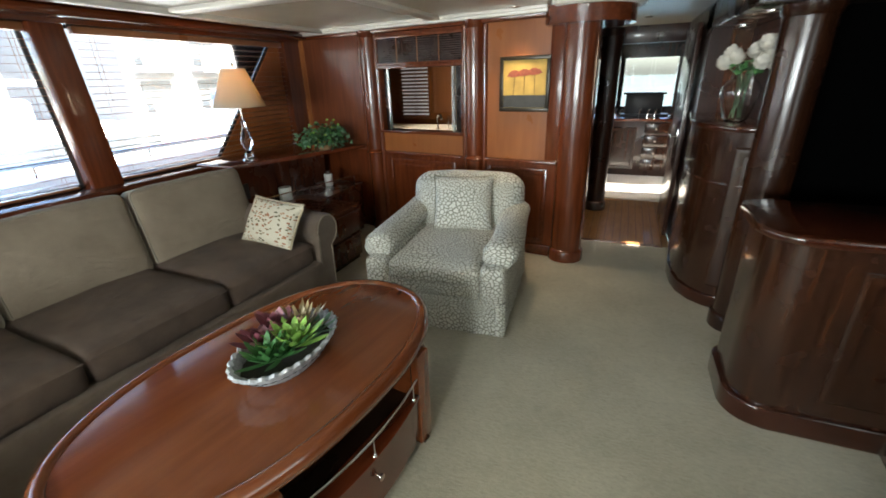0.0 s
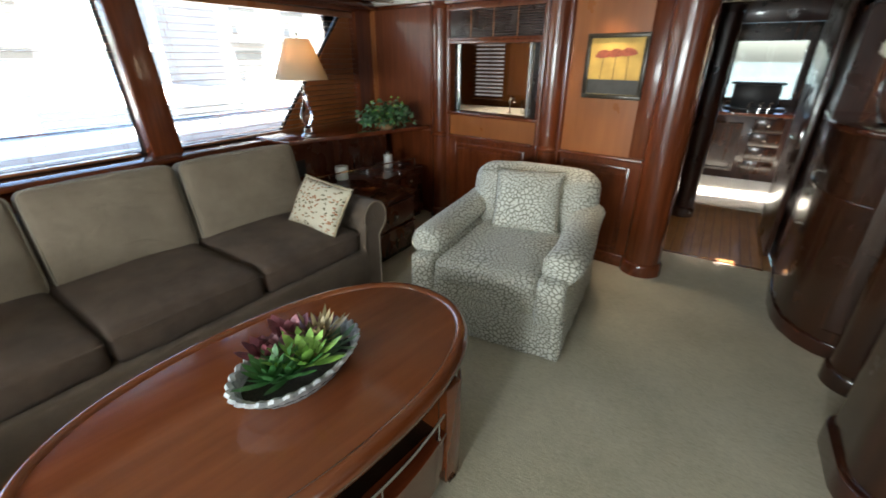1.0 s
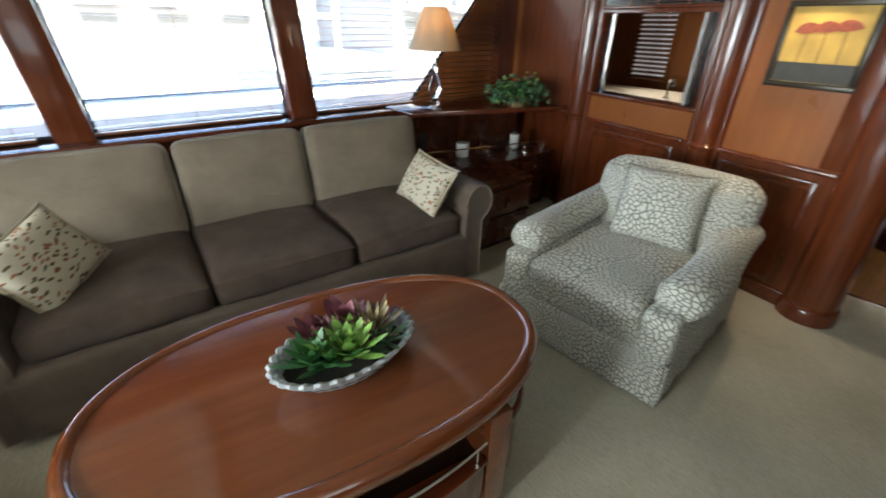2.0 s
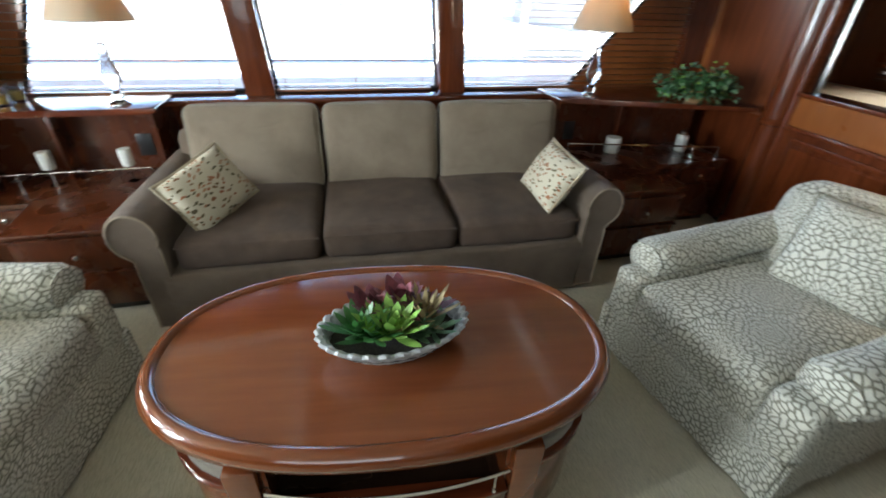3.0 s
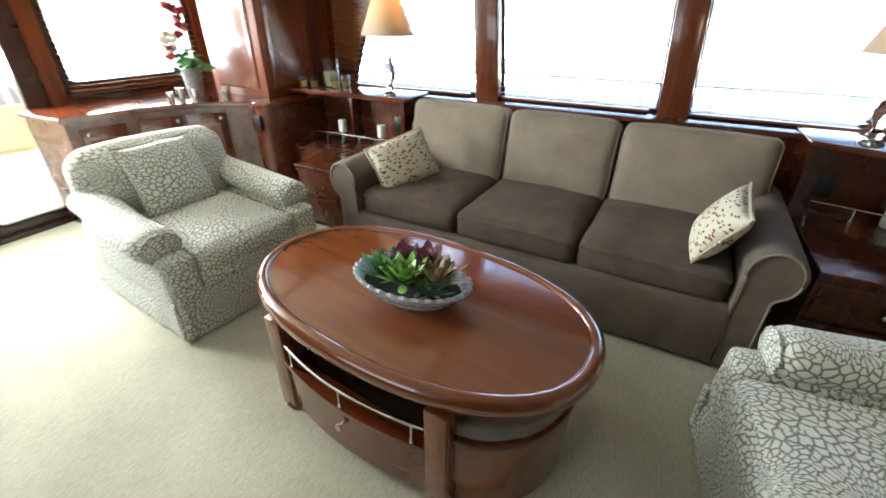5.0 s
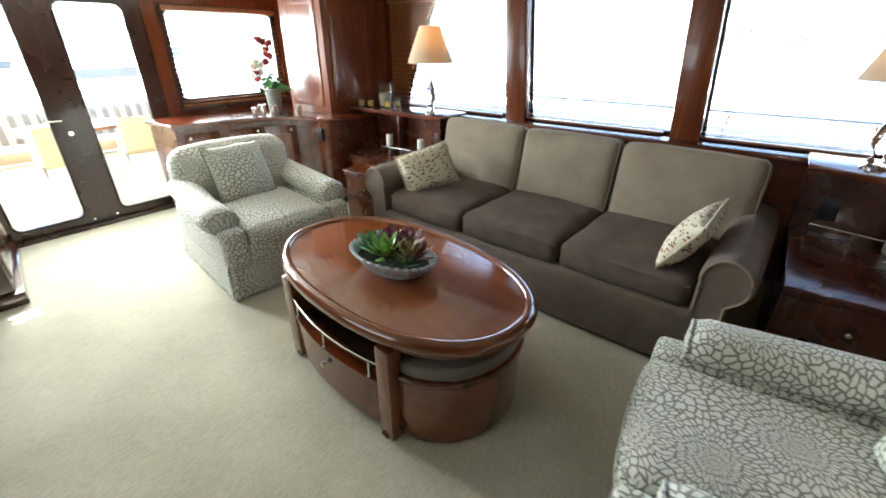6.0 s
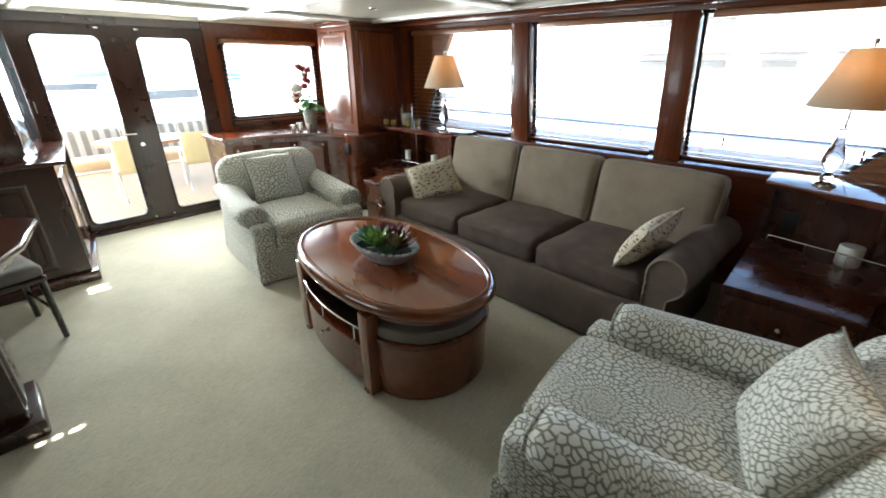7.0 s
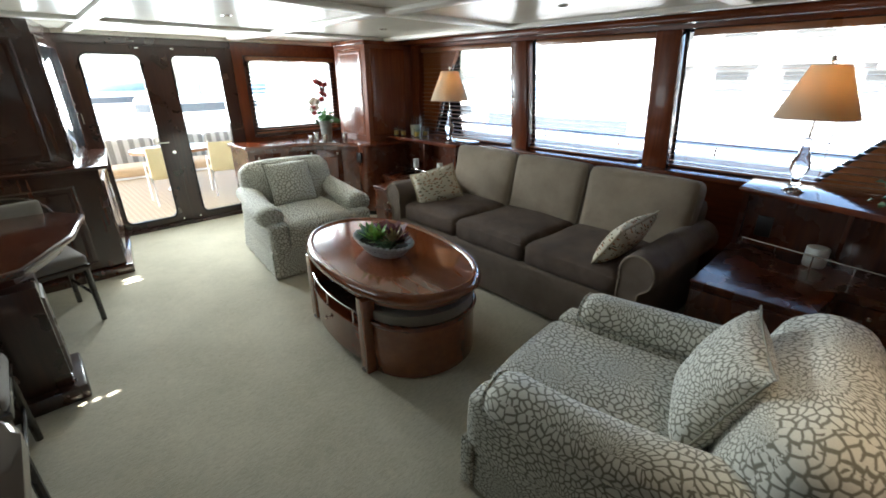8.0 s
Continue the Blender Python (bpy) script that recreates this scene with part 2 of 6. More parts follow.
def bloom_cloth():
    """Cream petals in radiating blooms, parted by taupe lines, over the cloth's own pattern coordinates."""
    m, nt, b = mat("petal_bloom_upholstery")
    L = nt.links.new
    tc = nt.nodes.new("ShaderNodeTexCoord")
    wob = node(nt, "ShaderNodeTexNoise", Scale=22.0, Detail=2.0)
    L(tc.outputs["UV"], wob.inputs["Vector"])
    sub = nt.nodes.new("ShaderNodeVectorMath")
    sub.operation = "MULTIPLY_ADD"
    L(wob.outputs["Color"], sub.inputs[0])
    sub.inputs[1].default_value = (0.018, 0.018, 0)
    L(tc.outputs["UV"], sub.inputs[2])
    big = nt.nodes.new("ShaderNodeTexVoronoi")
    big.voronoi_dimensions = "2D"
    big.inputs["Scale"].default_value = 3.2
    big.inputs["Randomness"].default_value = 0.75
    L(sub.outputs[0], big.inputs["Vector"])
    d = nt.nodes.new("ShaderNodeVectorMath")
    d.operation = "SUBTRACT"
    L(sub.outputs[0], d.inputs[0])
    L(big.outputs["Position"], d.inputs[1])
    sp = nt.nodes.new("ShaderNodeSeparateXYZ")
    L(d.outputs[0], sp.inputs[0])

    def m2(op, a, c=None):
        n = nt.nodes.new("ShaderNodeMath")
        n.operation = op
        for sock, v in zip(n.inputs, (a, c)):
            if v is None:
                continue
            if isinstance(v, (int, float)):
                sock.default_value = v
            else:
                L(v, sock)
        return n.outputs[0]

    ang = m2("ARCTAN2", sp.outputs[1], sp.outputs[0])
    ln = nt.nodes.new("ShaderNodeVectorMath")
    ln.operation = "LENGTH"
    L(d.outputs[0], ln.inputs[0])
    r = ln.outputs["Value"]
    cx = nt.nodes.new("ShaderNodeCombineXYZ")
    L(m2("MULTIPLY", ang, 8.0), cx.inputs[0])
    L(m2("MULTIPLY", m2("POWER", r, 0.72), 28.0), cx.inputs[1])
    cell = nt.nodes.new("ShaderNodeTexVoronoi")
    cell.voronoi_dimensions, cell.feature = "2D", "DISTANCE_TO_EDGE"
    cell.inputs["Scale"].default_value = 1.0
    cell.inputs["Randomness"].default_value = 0.9
    L(cx.outputs[0], cell.inputs["Vector"])
    fine = node(nt, "ShaderNodeTexNoise", Scale=500.0, Detail=2.0)
    L(tc.outputs["UV"], fine.inputs["Vector"])
    petal = ramp(nt, cell.outputs["Distance"], [(0.08, (0.195, 0.187, 0.142)), (0.165, (0.68, 0.675, 0.595))])
    col = mixed(nt, petal, ramp(nt, fine.outputs["Fac"], [(0.3, (0.72, 0.72, 0.7)), (0.7, (1, 1, 1))]), 0.7, "MULTIPLY")
    L(col, b.inputs["Base Color"])
    b.inputs["Roughness"].default_value = 0.85
    b.inputs["Sheen Weight"].default_value = 0.2
    h = m2("ADD", m2("MINIMUM", cell.outputs["Distance"], 0.2), m2("MULTIPLY", fine.outputs["Fac"], 0.06))
    bumped(nt, b, h, 0.35, 0.004)
    return m


def sprig_cloth():
    """Cream cotton printed with small brown and green sprigs."""
    m, nt, b = mat("sprig_print_cotton")
    L = nt.links.new
    v = coords(nt, (1, 1, 1), "UV")
    n0 = node(nt, "ShaderNodeTexNoise", Scale=14.0, Detail=2.0)
    L(v, n0.inputs["Vector"])
    w = nt.nodes.new("ShaderNodeVectorMath")
    w.operation = "MULTIPLY_ADD"
    L(n0.outputs["Color"], w.inputs[0])
    w.inputs[1].default_value = (0.06, 0.06, 0)
    L(v, w.inputs[2])
    mp = nt.nodes.new("ShaderNodeMapping")
    mp.inputs["Scale"].default_value = (24, 52, 1)
    mp.inputs["Rotation"].default_value = (0, 0, 0.6)
    L(w.outputs[0], mp.inputs["Vector"])
    leaf = node(nt, "ShaderNodeTexVoronoi", Scale=1.0, Randomness=1.0)
    leaf.voronoi_dimensions = "2D"
    L(mp.outputs[0], leaf.inputs["Vector"])
    mask = ramp(nt, leaf.outputs["Distance"], [(0.27, (1, 1, 1)), (0.34, (0, 0, 0))])
    spc = nt.nodes.new("ShaderNodeSeparateColor")
    L(leaf.outputs["Color"], spc.inputs[0])
    keep = nt.nodes.new("ShaderNodeMath")
    keep.operation = "GREATER_THAN"
    L(spc.outputs[1], keep.inputs[0])
    keep.inputs[1].default_value = 0.36
    hue = ramp(nt, spc.outputs[0], [(0.0, (0.07, 0.06, 0.03)), (0.45, (0.12, 0.09, 0.04)), (0.65, (0.28, 0.09, 0.04)), (1.0, (0.36, 0.17, 0.08))])
    mul = nt.nodes.new("ShaderNodeMath")
    mul.operation = "MULTIPLY"
    L(mask, mul.inputs[0])
    L(keep.outputs[0], mul.inputs[1])
    fine = node(nt, "ShaderNodeTexNoise", Scale=400.0, Detail=2.0)
    L(v, fine.inputs["Vector"])
    base = ramp(nt, fine.outputs["Fac"], [(0.3, (0.48, 0.44, 0.33)), (0.7, (0.62, 0.58, 0.46))])
    L(mixed(nt, base, hue, mul.outputs[0]), b.inputs["Base Color"])
    b.inputs["Roughness"].default_value = 0.9
    bumped(nt, b, fine.outputs["Fac"], 0.2, 0.002)
    return m


def striped(name, c1, c2, freq, axis, rough=0.7):
    m, nt, b = mat(name)
    tc = nt.nodes.new("ShaderNodeTexCoord")
    sp = nt.nodes.new("ShaderNodeSeparateXYZ")
    nt.links.new(tc.outputs["Object"], sp.inputs[0])
    mu = nt.nodes.new("ShaderNodeMath")
    mu.operation = "MULTIPLY"
    mu.inputs[1].default_value = freq
    nt.links.new(sp.outputs[axis], mu.inputs[0])
    fr = nt.nodes.new("ShaderNodeMath")
    fr.operation = "FRACT"
    nt.links.new(mu.outputs[0], fr.inputs[0])
    nt.links.new(ramp(nt, fr.outputs[0], [(0.0, c1), (0.48, c1), (0.52, c2), (1.0, c2)]), b.inputs["Base Color"])
    b.inputs["Roughness"].default_value = rough
    return m


CARPET = carpet_mat()
BLOOM = bloom_cloth()
SPRIG = sprig_cloth()
TEAK = wood("teak_floor_strip", (0.24, 0.11, 0.035), (0.34, 0.17, 0.055), (0.45, 0.24, 0.085), (20, 1.2, 20), 0.42, 0.1)
HOLLY = plain("pale_holly_strip", (0.12, 0.05, 0.02), 0.4, 0.0, 0.1, 30)
CREAM_CARPET = cloth("cream_carpet", (0.52, 0.48, 0.40), (0.62, 0.58, 0.50), 300, 0.95, 0.2)
STRIPE = striped("grey_striped_canvas", (0.20, 0.19, 0.17), (0.45, 0.43, 0.39), 6.0, 0)
TAN_CUSHION = cloth("tan_deck_cushion", (0.45, 0.30, 0.16), (0.55, 0.38, 0.22), 500, 0.85)
YELLOW_CANVAS = cloth("pale_yellow_canvas", (0.60, 0.50, 0.26), (0.70, 0.60, 0.34), 500, 0.85)
DECKTEAK = striped("teak_deck", (0.42, 0.33, 0.22), (0.36, 0.27, 0.18), 16.0, 0)
WATER = plain("harbour_water", (0.05, 0.10, 0.10), 0.12, 0.0, 0.4, 1.2)
CONCRETE = plain("pale_concrete", (0.27, 0.265, 0.255), 0.85, 0.0, 0.15, 2)
PLASTER = plain("pale_building_render", (0.24, 0.235, 0.23), 0.85, 0.0, 0.08, 1)
BLUE_CANVAS = cloth("blue_canvas_cover", (0.12, 0.18, 0.32), (0.16, 0.23, 0.38), 200, 0.85)
FARGLASS = plain("hazy_far_glazing", (0.05, 0.055, 0.06), 0.25)
DARKGLASS = plain("dark_glazing", (0.02, 0.025, 0.03), 0.08)
WATERBLUE = plain("pale_drink", (0.78, 0.78, 0.52), 0.1)
WATERBLUE.node_tree.nodes["Principled BSDF"].inputs["Transmission Weight"].default_value = 0.35


# ---- building helpers ----
def part(name, bm, material, parent=None, label="", sharp=38, uv=0.0):
    me = bpy.data.meshes.new(name)
    bmesh.ops.recalc_face_normals(bm, faces=bm.faces[:])
    if uv:
        lay = bm.loops.layers.uv.new("pattern")
        for f in bm.faces:
            n = f.normal
            ax = max(range(3), key=lambda k: abs(n[k]))
            for lp in f.loops:
                c = lp.vert.co
                lp[lay].uv = ((c.y, c.z), (c.x, c.z), (c.x, c.y))[ax]
                lp[lay].uv = (lp[lay].uv[0] * uv + ax * 1.37 + 3.1, lp[lay].uv[1] * uv + ax * 0.71 + 2.3)
    for f in bm.faces:
        f.smooth = True
    bm.to_mesh(me)
    bm.free()
    me.set_sharp_from_angle(angle=radians(sharp))
    me.materials.append(material)
    ob = new(name, me)
    if parent:
        ob.parent = parent
    if label:
        ob["label"] = label
    return ob


def thing(name, label, category, at=(0, 0, 0), rz=0.0, group=""):
    e = new(name)
    e.empty_display_size = 0.1
    e.matrix_basis = pose(*at, 0, 0, rz)
    return tagged(e, label, category, group)


def structure(ob, label, category="structure"):
    return tagged(ob, label, category, kind="structure")


def box(bm, x0, x1, y0, y1, z0, z1, bevel=0.0, seg=2):
    r = bmesh.ops.create_cube(bm, size=1.0)
    for v in r["verts"]:
        v.co = ((x0 + x1) / 2 + v.co.x * (x1 - x0), (y0 + y1) / 2 + v.co.y * (y1 - y0), (z0 + z1) / 2 + v.co.z * (z1 - z0))
    if bevel:
        es = list({e for v in r["verts"] for e in v.link_edges})
        bmesh.ops.bevel(bm, geom=es, offset=bevel, segments=seg, profile=0.5, affect="EDGES")
    return bm


def boxes(*rows, bevel=0.0):
    bm = bmesh.new()
    for r in rows:
        box(bm, *r, bevel=bevel)
    return bm


def prism(pts, z0, z1, bm=None, bevel=0.0, seg=2):
    """An upright prism over a plan outline."""
    bm = bm or bmesh.new()
    lo = [bm.verts.new((x, y, z0)) for x, y in pts]
    hi = [bm.verts.new((x, y, z1)) for x, y in pts]
    n = len(pts)
    caps = [bm.faces.new(lo[::-1]), bm.faces.new(hi)]
    for k in range(n):
        bm.faces.new((lo[k], lo[(k + 1) % n], hi[(k + 1) % n], hi[k]))
    if bevel:
        es = [e for f in caps for e in f.edges]
        bmesh.ops.bevel(bm, geom=es, offset=bevel, segments=seg, profile=0.5, affect="EDGES")
    return bm


def lathe(profile, bm=None, seg=28, at=(0, 0, 0), sx=1.0, sy=1.0):
    """Turned form from (radius, height) pairs."""
    bm = bm or bmesh.new()
    rings = []
    for r, z in profile:
        if r < 1e-5:
            rings.append([bm.verts.new((at[0], at[1], at[2] + z))])
        else:
            rings.append([bm.verts.new((at[0] + sx * r * math.cos(2 * math.pi * k / seg), at[1] + sy * r * math.sin(2 * math.pi * k / seg), at[2] + z)) for k in range(seg)])
    for a, c in zip(rings, rings[1:]):
        for k in range(seg):
            j = (k + 1) % seg
            if len(a) == 1 and len(c) > 1:
                bm.faces.new((a[0], c[k], c[j]))
            elif len(c) == 1 and len(a) > 1:
                bm.faces.new((a[k], a[j], c[0]))
            elif len(a) > 1:
                bm.faces.new((a[k], a[j], c[j], c[k]))
    for ring in (rings[0], rings[-1]):
        if len(ring) > 1:
            bm.faces.new(ring)
    return bm


def tube(points, r, bm=None, seg=8, closed=False, taper=1.0):
    """A round bar along a path."""
    bm = bm or bmesh.new()
    pts = [Vector(p) for p in points]
    n = len(pts)
    rings = []
    for k, p in enumerate(pts):
        a = pts[(k - 1) % n] if closed or k else p
        c = pts[(k + 1) % n] if closed or k < n - 1 else p
        d = (c - a).normalized()
        side = d.cross(Vector((0, 0, 1)))
        if side.length < 1e-3:
            side = d.cross(Vector((1, 0, 0)))
        side.normalize()
        up = side.cross(d)
        rr = r * (1 + (taper - 1) * k / max(1, n - 1))
        rings.append([bm.verts.new(p + rr * (math.cos(2 * math.pi * j / seg) * side + math.sin(2 * math.pi * j / seg) * up)) for j in range(seg)])
    pairs = list(zip(rings, rings[1:])) + ([(rings[-1], rings[0])] if closed else [])
    for a, c in pairs:
        for j in range(seg):
            bm.faces.new((a[j], a[(j + 1) % seg], c[(j + 1) % seg], c[j]))
    if not closed:
        bm.faces.new(rings[0][::-1])
        bm.faces.new(rings[-1])
    return bm


def soft(size, r, puff=(0, 0, 0), at=(0, 0, 0), m=None, cuts=11, sag=0.0, seed=0.0):
    """A stuffed block: rounded edges, faces that swell by puff (x, y, z), and slight lumps."""
    bm = bmesh.new()
    g = bmesh.ops.create_cube(bm, size=2.0)
    es = list({e for v in g["verts"] for e in v.link_edges})
    bmesh.ops.subdivide_edges(bm, edges=es, cuts=cuts, use_grid_fill=True)
    vs = bm.verts[:]
    h = Vector(size) / 2
    r = min(r, *(0.98 * c for c in h))
    m = m or Matrix.Identity(4)
    for v in vs:
        s = Vector([math.sin(c * math.pi / 2) for c in v.co])
        p = Vector([s[k] * h[k] for k in range(3)])
        q = Vector([max(-h[k] + r, min(h[k] - r, p[k])) for k in range(3)])
        d = p - q
        if d.length > 1e-6:
            p = q + d.normalized() * min(r, max(d.length, r * 0.999))
        w = [1 - min(1.0, abs(s[k])) ** 2 for k in range(3)]
        bulge = Vector([puff[k] * s[k] * w[(k + 1) % 3] * w[(k + 2) % 3] for k in range(3)])
        p += bulge
        if sag:
            p.z -= sag * w[0] * w[1] * (s.z > 0)
        if seed:
            nz = noise.noise_vector(Vector((p.x * 7 + seed, p.y * 7 - seed, p.z * 7))) * 0.006
            p += nz
        v.co = m @ (p + Vector(at))
    return bm


def arc(cx, cy, r, a0, a1, n):
    return [(cx + r * math.cos(radians(a0 + (a1 - a0) * k / n)), cy + r * math.sin(radians(a0 + (a1 - a0) * k / n))) for k in range(n + 1)]


def sweep(outline, profile, bm=None):
    """A moulding round a closed plan outline: profile of (outset, height)."""
    bm = bm or bmesh.new()
    n = len(outline)
    rings = []
    for k in range(n):
        a, c = Vector(outline[(k - 1) % n]), Vector(outline[(k + 1) % n])
        d = (c - a).normalized()
        nrm = Vector((d.y, -d.x))
        rings.append([bm.verts.new((outline[k][0] + o * nrm.x, outline[k][1] + o * nrm.y, z)) for o, z in profile])
    m = len(profile)
    for k in range(n):
        a, c = rings[k], rings[(k + 1) % n]
        for j in range(m):
            bm.faces.new((a[j], c[j], c[(j + 1) % m], a[(j + 1) % m]))
    return bm


def oval(cx, cy, ax, ay, n=72, p=2.35):
    """A full oval, slightly squarer than an ellipse."""
    out = []
    for k in range(n):
        c, s = math.cos(2 * math.pi * k / n), math.sin(2 * math.pi * k / n)
        out.append((cx + ax * math.copysign(abs(c) ** (2 / p), c), cy + ay * math.copysign(abs(s) ** (2 / p), s)))
    return out


def raised_panel(parent, w, h, m, material=None, name="panel"):
    """A raised and fielded panel in the local x-z plane, facing -y, set at m."""
    bm = bmesh.new()
    rows = [(0.0, 0.0), (0.012, -0.010), (0.030, -0.010), (0.055, -0.003), (0.060, -0.003)]
    loops = []
    for o, d in rows:
        loops.append([bm.verts.new(m @ Vector((sx * (w / 2 - o), d, h / 2 + sz * (h / 2 - o)))) for sx, sz in ((-1, -1), (1, -1), (1, 1), (-1, 1))])
    back = [bm.verts.new(m @ Vector((sx * w / 2, 0.012, h / 2 + sz * h / 2))) for sx, sz in ((-1, -1), (1, -1), (1, 1), (-1, 1))]
    loops.insert(0, back)
    for a, c in zip(loops, loops[1:]):
        for k in range(4):
            bm.faces.new((a[k], a[(k + 1) % 4], c[(k + 1) % 4], c[k]))
    bm.faces.new(loops[-1])
    bm.faces.new(back[::-1])
    return part(name, bm, material or MAHOGANY, parent, sharp=20)


def knob(parent, p, d=(1, 0, 0), r=0.013):
    bm = lathe([(0.006, 0.0), (0.005, 0.012), (r, 0.018), (r, 0.026), (0.006, 0.031), (0.0, 0.032)], seg=12)
    q = Vector((0, 0, 1)).rotation_difference(Vector(d)).to_matrix().to_4x4()
    bmesh.ops.transform(bm, matrix=Matrix.Translation(p) @ q, verts=bm.verts[:])
    return part("knob", bm, NICKEL, parent, "polished nickel knob")


# ---- large structure ----
H = 2.04          # ceiling height
XW = -3.46        # port wall, inner face
YA = -2.60        # aft wall, inner face

floor = structure(part("floor", boxes((-3.6, 1.72, -2.7, 4.08, -0.1, 0.0)), CARPET), "beige loop-pile carpet floor with worn ribbing", "floor")
passage_floor = structure(part("floor_passage", boxes((-0.6, 0.42, 4.08, 5.74, -0.1, -0.004)), TEAK), "teak and holly striped passage floor", "floor")
for k in range(13):
    part("strip", boxes((-0.55 + k * 0.075, -0.543 + k * 0.075, 4.085, 5.735, -0.004, 0.0015)), HOLLY, passage_floor)
structure(part("floor_pilothouse", boxes((-1.6, 1.9, 5.74, 9.0, -0.1, 0.01)), CREAM_CARPET), "cream carpet floor of the pilothouse", "floor")
structure(part("threshold", boxes((-0.5, 0.36, 4.055, 4.085, -0.05, 0.004), bevel=0.003), MAHOGANY), "polished wooden threshold at the carpet edge", "threshold")

# ceiling: panels, crossing beams, edge mouldings
bm = boxes((-3.06, 1.72, -2.62, 3.82, H, H + 0.08), (-0.62, 1.75, 3.6, 6.0, H + 0.001, H + 0.08), (-1.8, 2.0, 5.9, 9.1, H + 0.002, H + 0.08))
structure(part("ceiling", bm, CEIL), "cream vinyl ceiling panels", "ceiling")
bm = bmesh.new()
for y in (-1.45, 0.35, 2.15):
    box(bm, -3.0, 1.6, y - 0.06, y + 0.06, H - 0.03, H + 0.01, 0.012)
for x in (-1.72, -0.28, 1.0):
    box(bm, x - 0.06, x + 0.06, -2.55, 3.6, H - 0.027, H + 0.012, 0.012)
structure(part("ceiling_beam", bm, CEILTRIM), "white glossy ceiling beams crossing in a grid", "beam")
bm = boxes((-3.10, -3.02, -2.6, 3.9, H - 0.035, H + 0.02), (-3.1, 0.0, -2.62, -2.56, H - 0.035, H + 0.02), bevel=0.012)
structure(part("trim_ceiling", bm, CEILTRIM), "white moulded ceiling edge trim", "trim")
bm = bmesh.new()
box(bm, -3.52, -3.06, -2.62, 3.95, H - 0.012, H + 0.06)
box(bm, -3.48, -3.30, -1.5, 3.9, H - 0.07, H - 0.012, 0.02)
structure(part("trim_cornice", bm, MAHOGANY_H), "varnished mahogany cornice over the windows", "trim")

# port wall with three window openings; the end windows are raked
SILL, HEAD = 0.93, 1.945
W = [((-1.15, 0.18), (-0.76, 0.10)), ((0.375, 1.56), (0.29, 1.50)), ((1.76, 2.70), (1.69, 3.60))]
wall = new("wall_port")
structure(wall, "varnished mahogany window wall", "wall")
part("lower_wall", boxes((XW - 0.16, XW, -2.7, 4.0, 0.0, SILL - 0.02)), MAHOGANY_H, wall)
part("header", boxes((XW - 0.16, XW + 0.01, -2.7, 4.0, HEAD, H + 0.06)), MAHOGANY_H, wall)
part("wall_end", boxes((XW - 0.16, XW, -2.7, -1.32, SILL, HEAD)), MAHOGANY, wall)
part("wall_end", boxes((XW - 0.16, XW, 3.68, 4.0, SILL, HEAD)), MAHOGANY, wall)

def side_prism(pts, x0, x1):
    bm = bmesh.new()
    a = [bm.verts.new((x0, y, z)) for y, z in pts]
    c = [bm.verts.new((x1, y, z)) for y, z in pts]
    n = len(pts)
    bm.faces.new(a)
    bm.faces.new(c[::-1])
    for k in range(n):
        bm.faces.new((a[k], c[k], c[(k + 1) % n], a[(k + 1) % n]))
    return bm


for (ya, yb), (yc, yd) in (((0.18, 0.375), (0.10, 0.29)), ((1.56, 1.76), (1.50, 1.69))):
    bm = side_prism([(ya, SILL - 0.02), (yb, SILL - 0.02), (yd, HEAD), (yc, HEAD)], XW - 0.16, XW + 0.02)
    bmesh.ops.bevel(bm, geom=bm.edges[:], offset=0.012, segments=2, profile=0.5, affect="EDGES")
    part("mullion", bm, MAHOGANY, wall)
part("raked_panel", side_prism([(-1.33, SILL - 0.02), (-1.15, SILL - 0.02), (-0.98, 1.45), (-0.72, HEAD), (-1.33, HEAD)], XW - 0.15, XW - 0.085), PANEL, wall, "raked mahogany panel")
part("raked_panel", side_prism([(2.70, SILL - 0.02), (3.69, SILL - 0.02), (3.69, HEAD), (3.60, HEAD)], XW - 0.15, XW - 0.085), PANEL, wall, "raked mahogany panel")
part("sill", boxes((XW - 0.16, XW + 0.14, -1.40, 3.72, SILL - 0.05, SILL - 0.012), bevel=0.012), MAHOGANY_H, wall, "varnished window sill")
for k, (lo, hi) in enumerate(W):
    pts = [(lo[0], SILL), (lo[1], SILL), (hi[1], HEAD), (hi[0], HEAD)]
    win = new("window_%d" % (k + 1))
    structure(win, "large saloon window with clear glass", "window")
    p = part("pane", side_prism(pts, XW - 0.125, XW - 0.119), PANE, win)
    p.visible_shadow = False
    bm = bmesh.new()
    for j in range(4):
        a, b = pts[j], pts[(j + 1) % 4]
        tube([(XW - 0.112, a[0], a[1]), (XW - 0.112, b[0], b[1])], 0.016, bm, 8)
    part("window_frame", bm, GASKET, win, "dark rubber-edged frame")


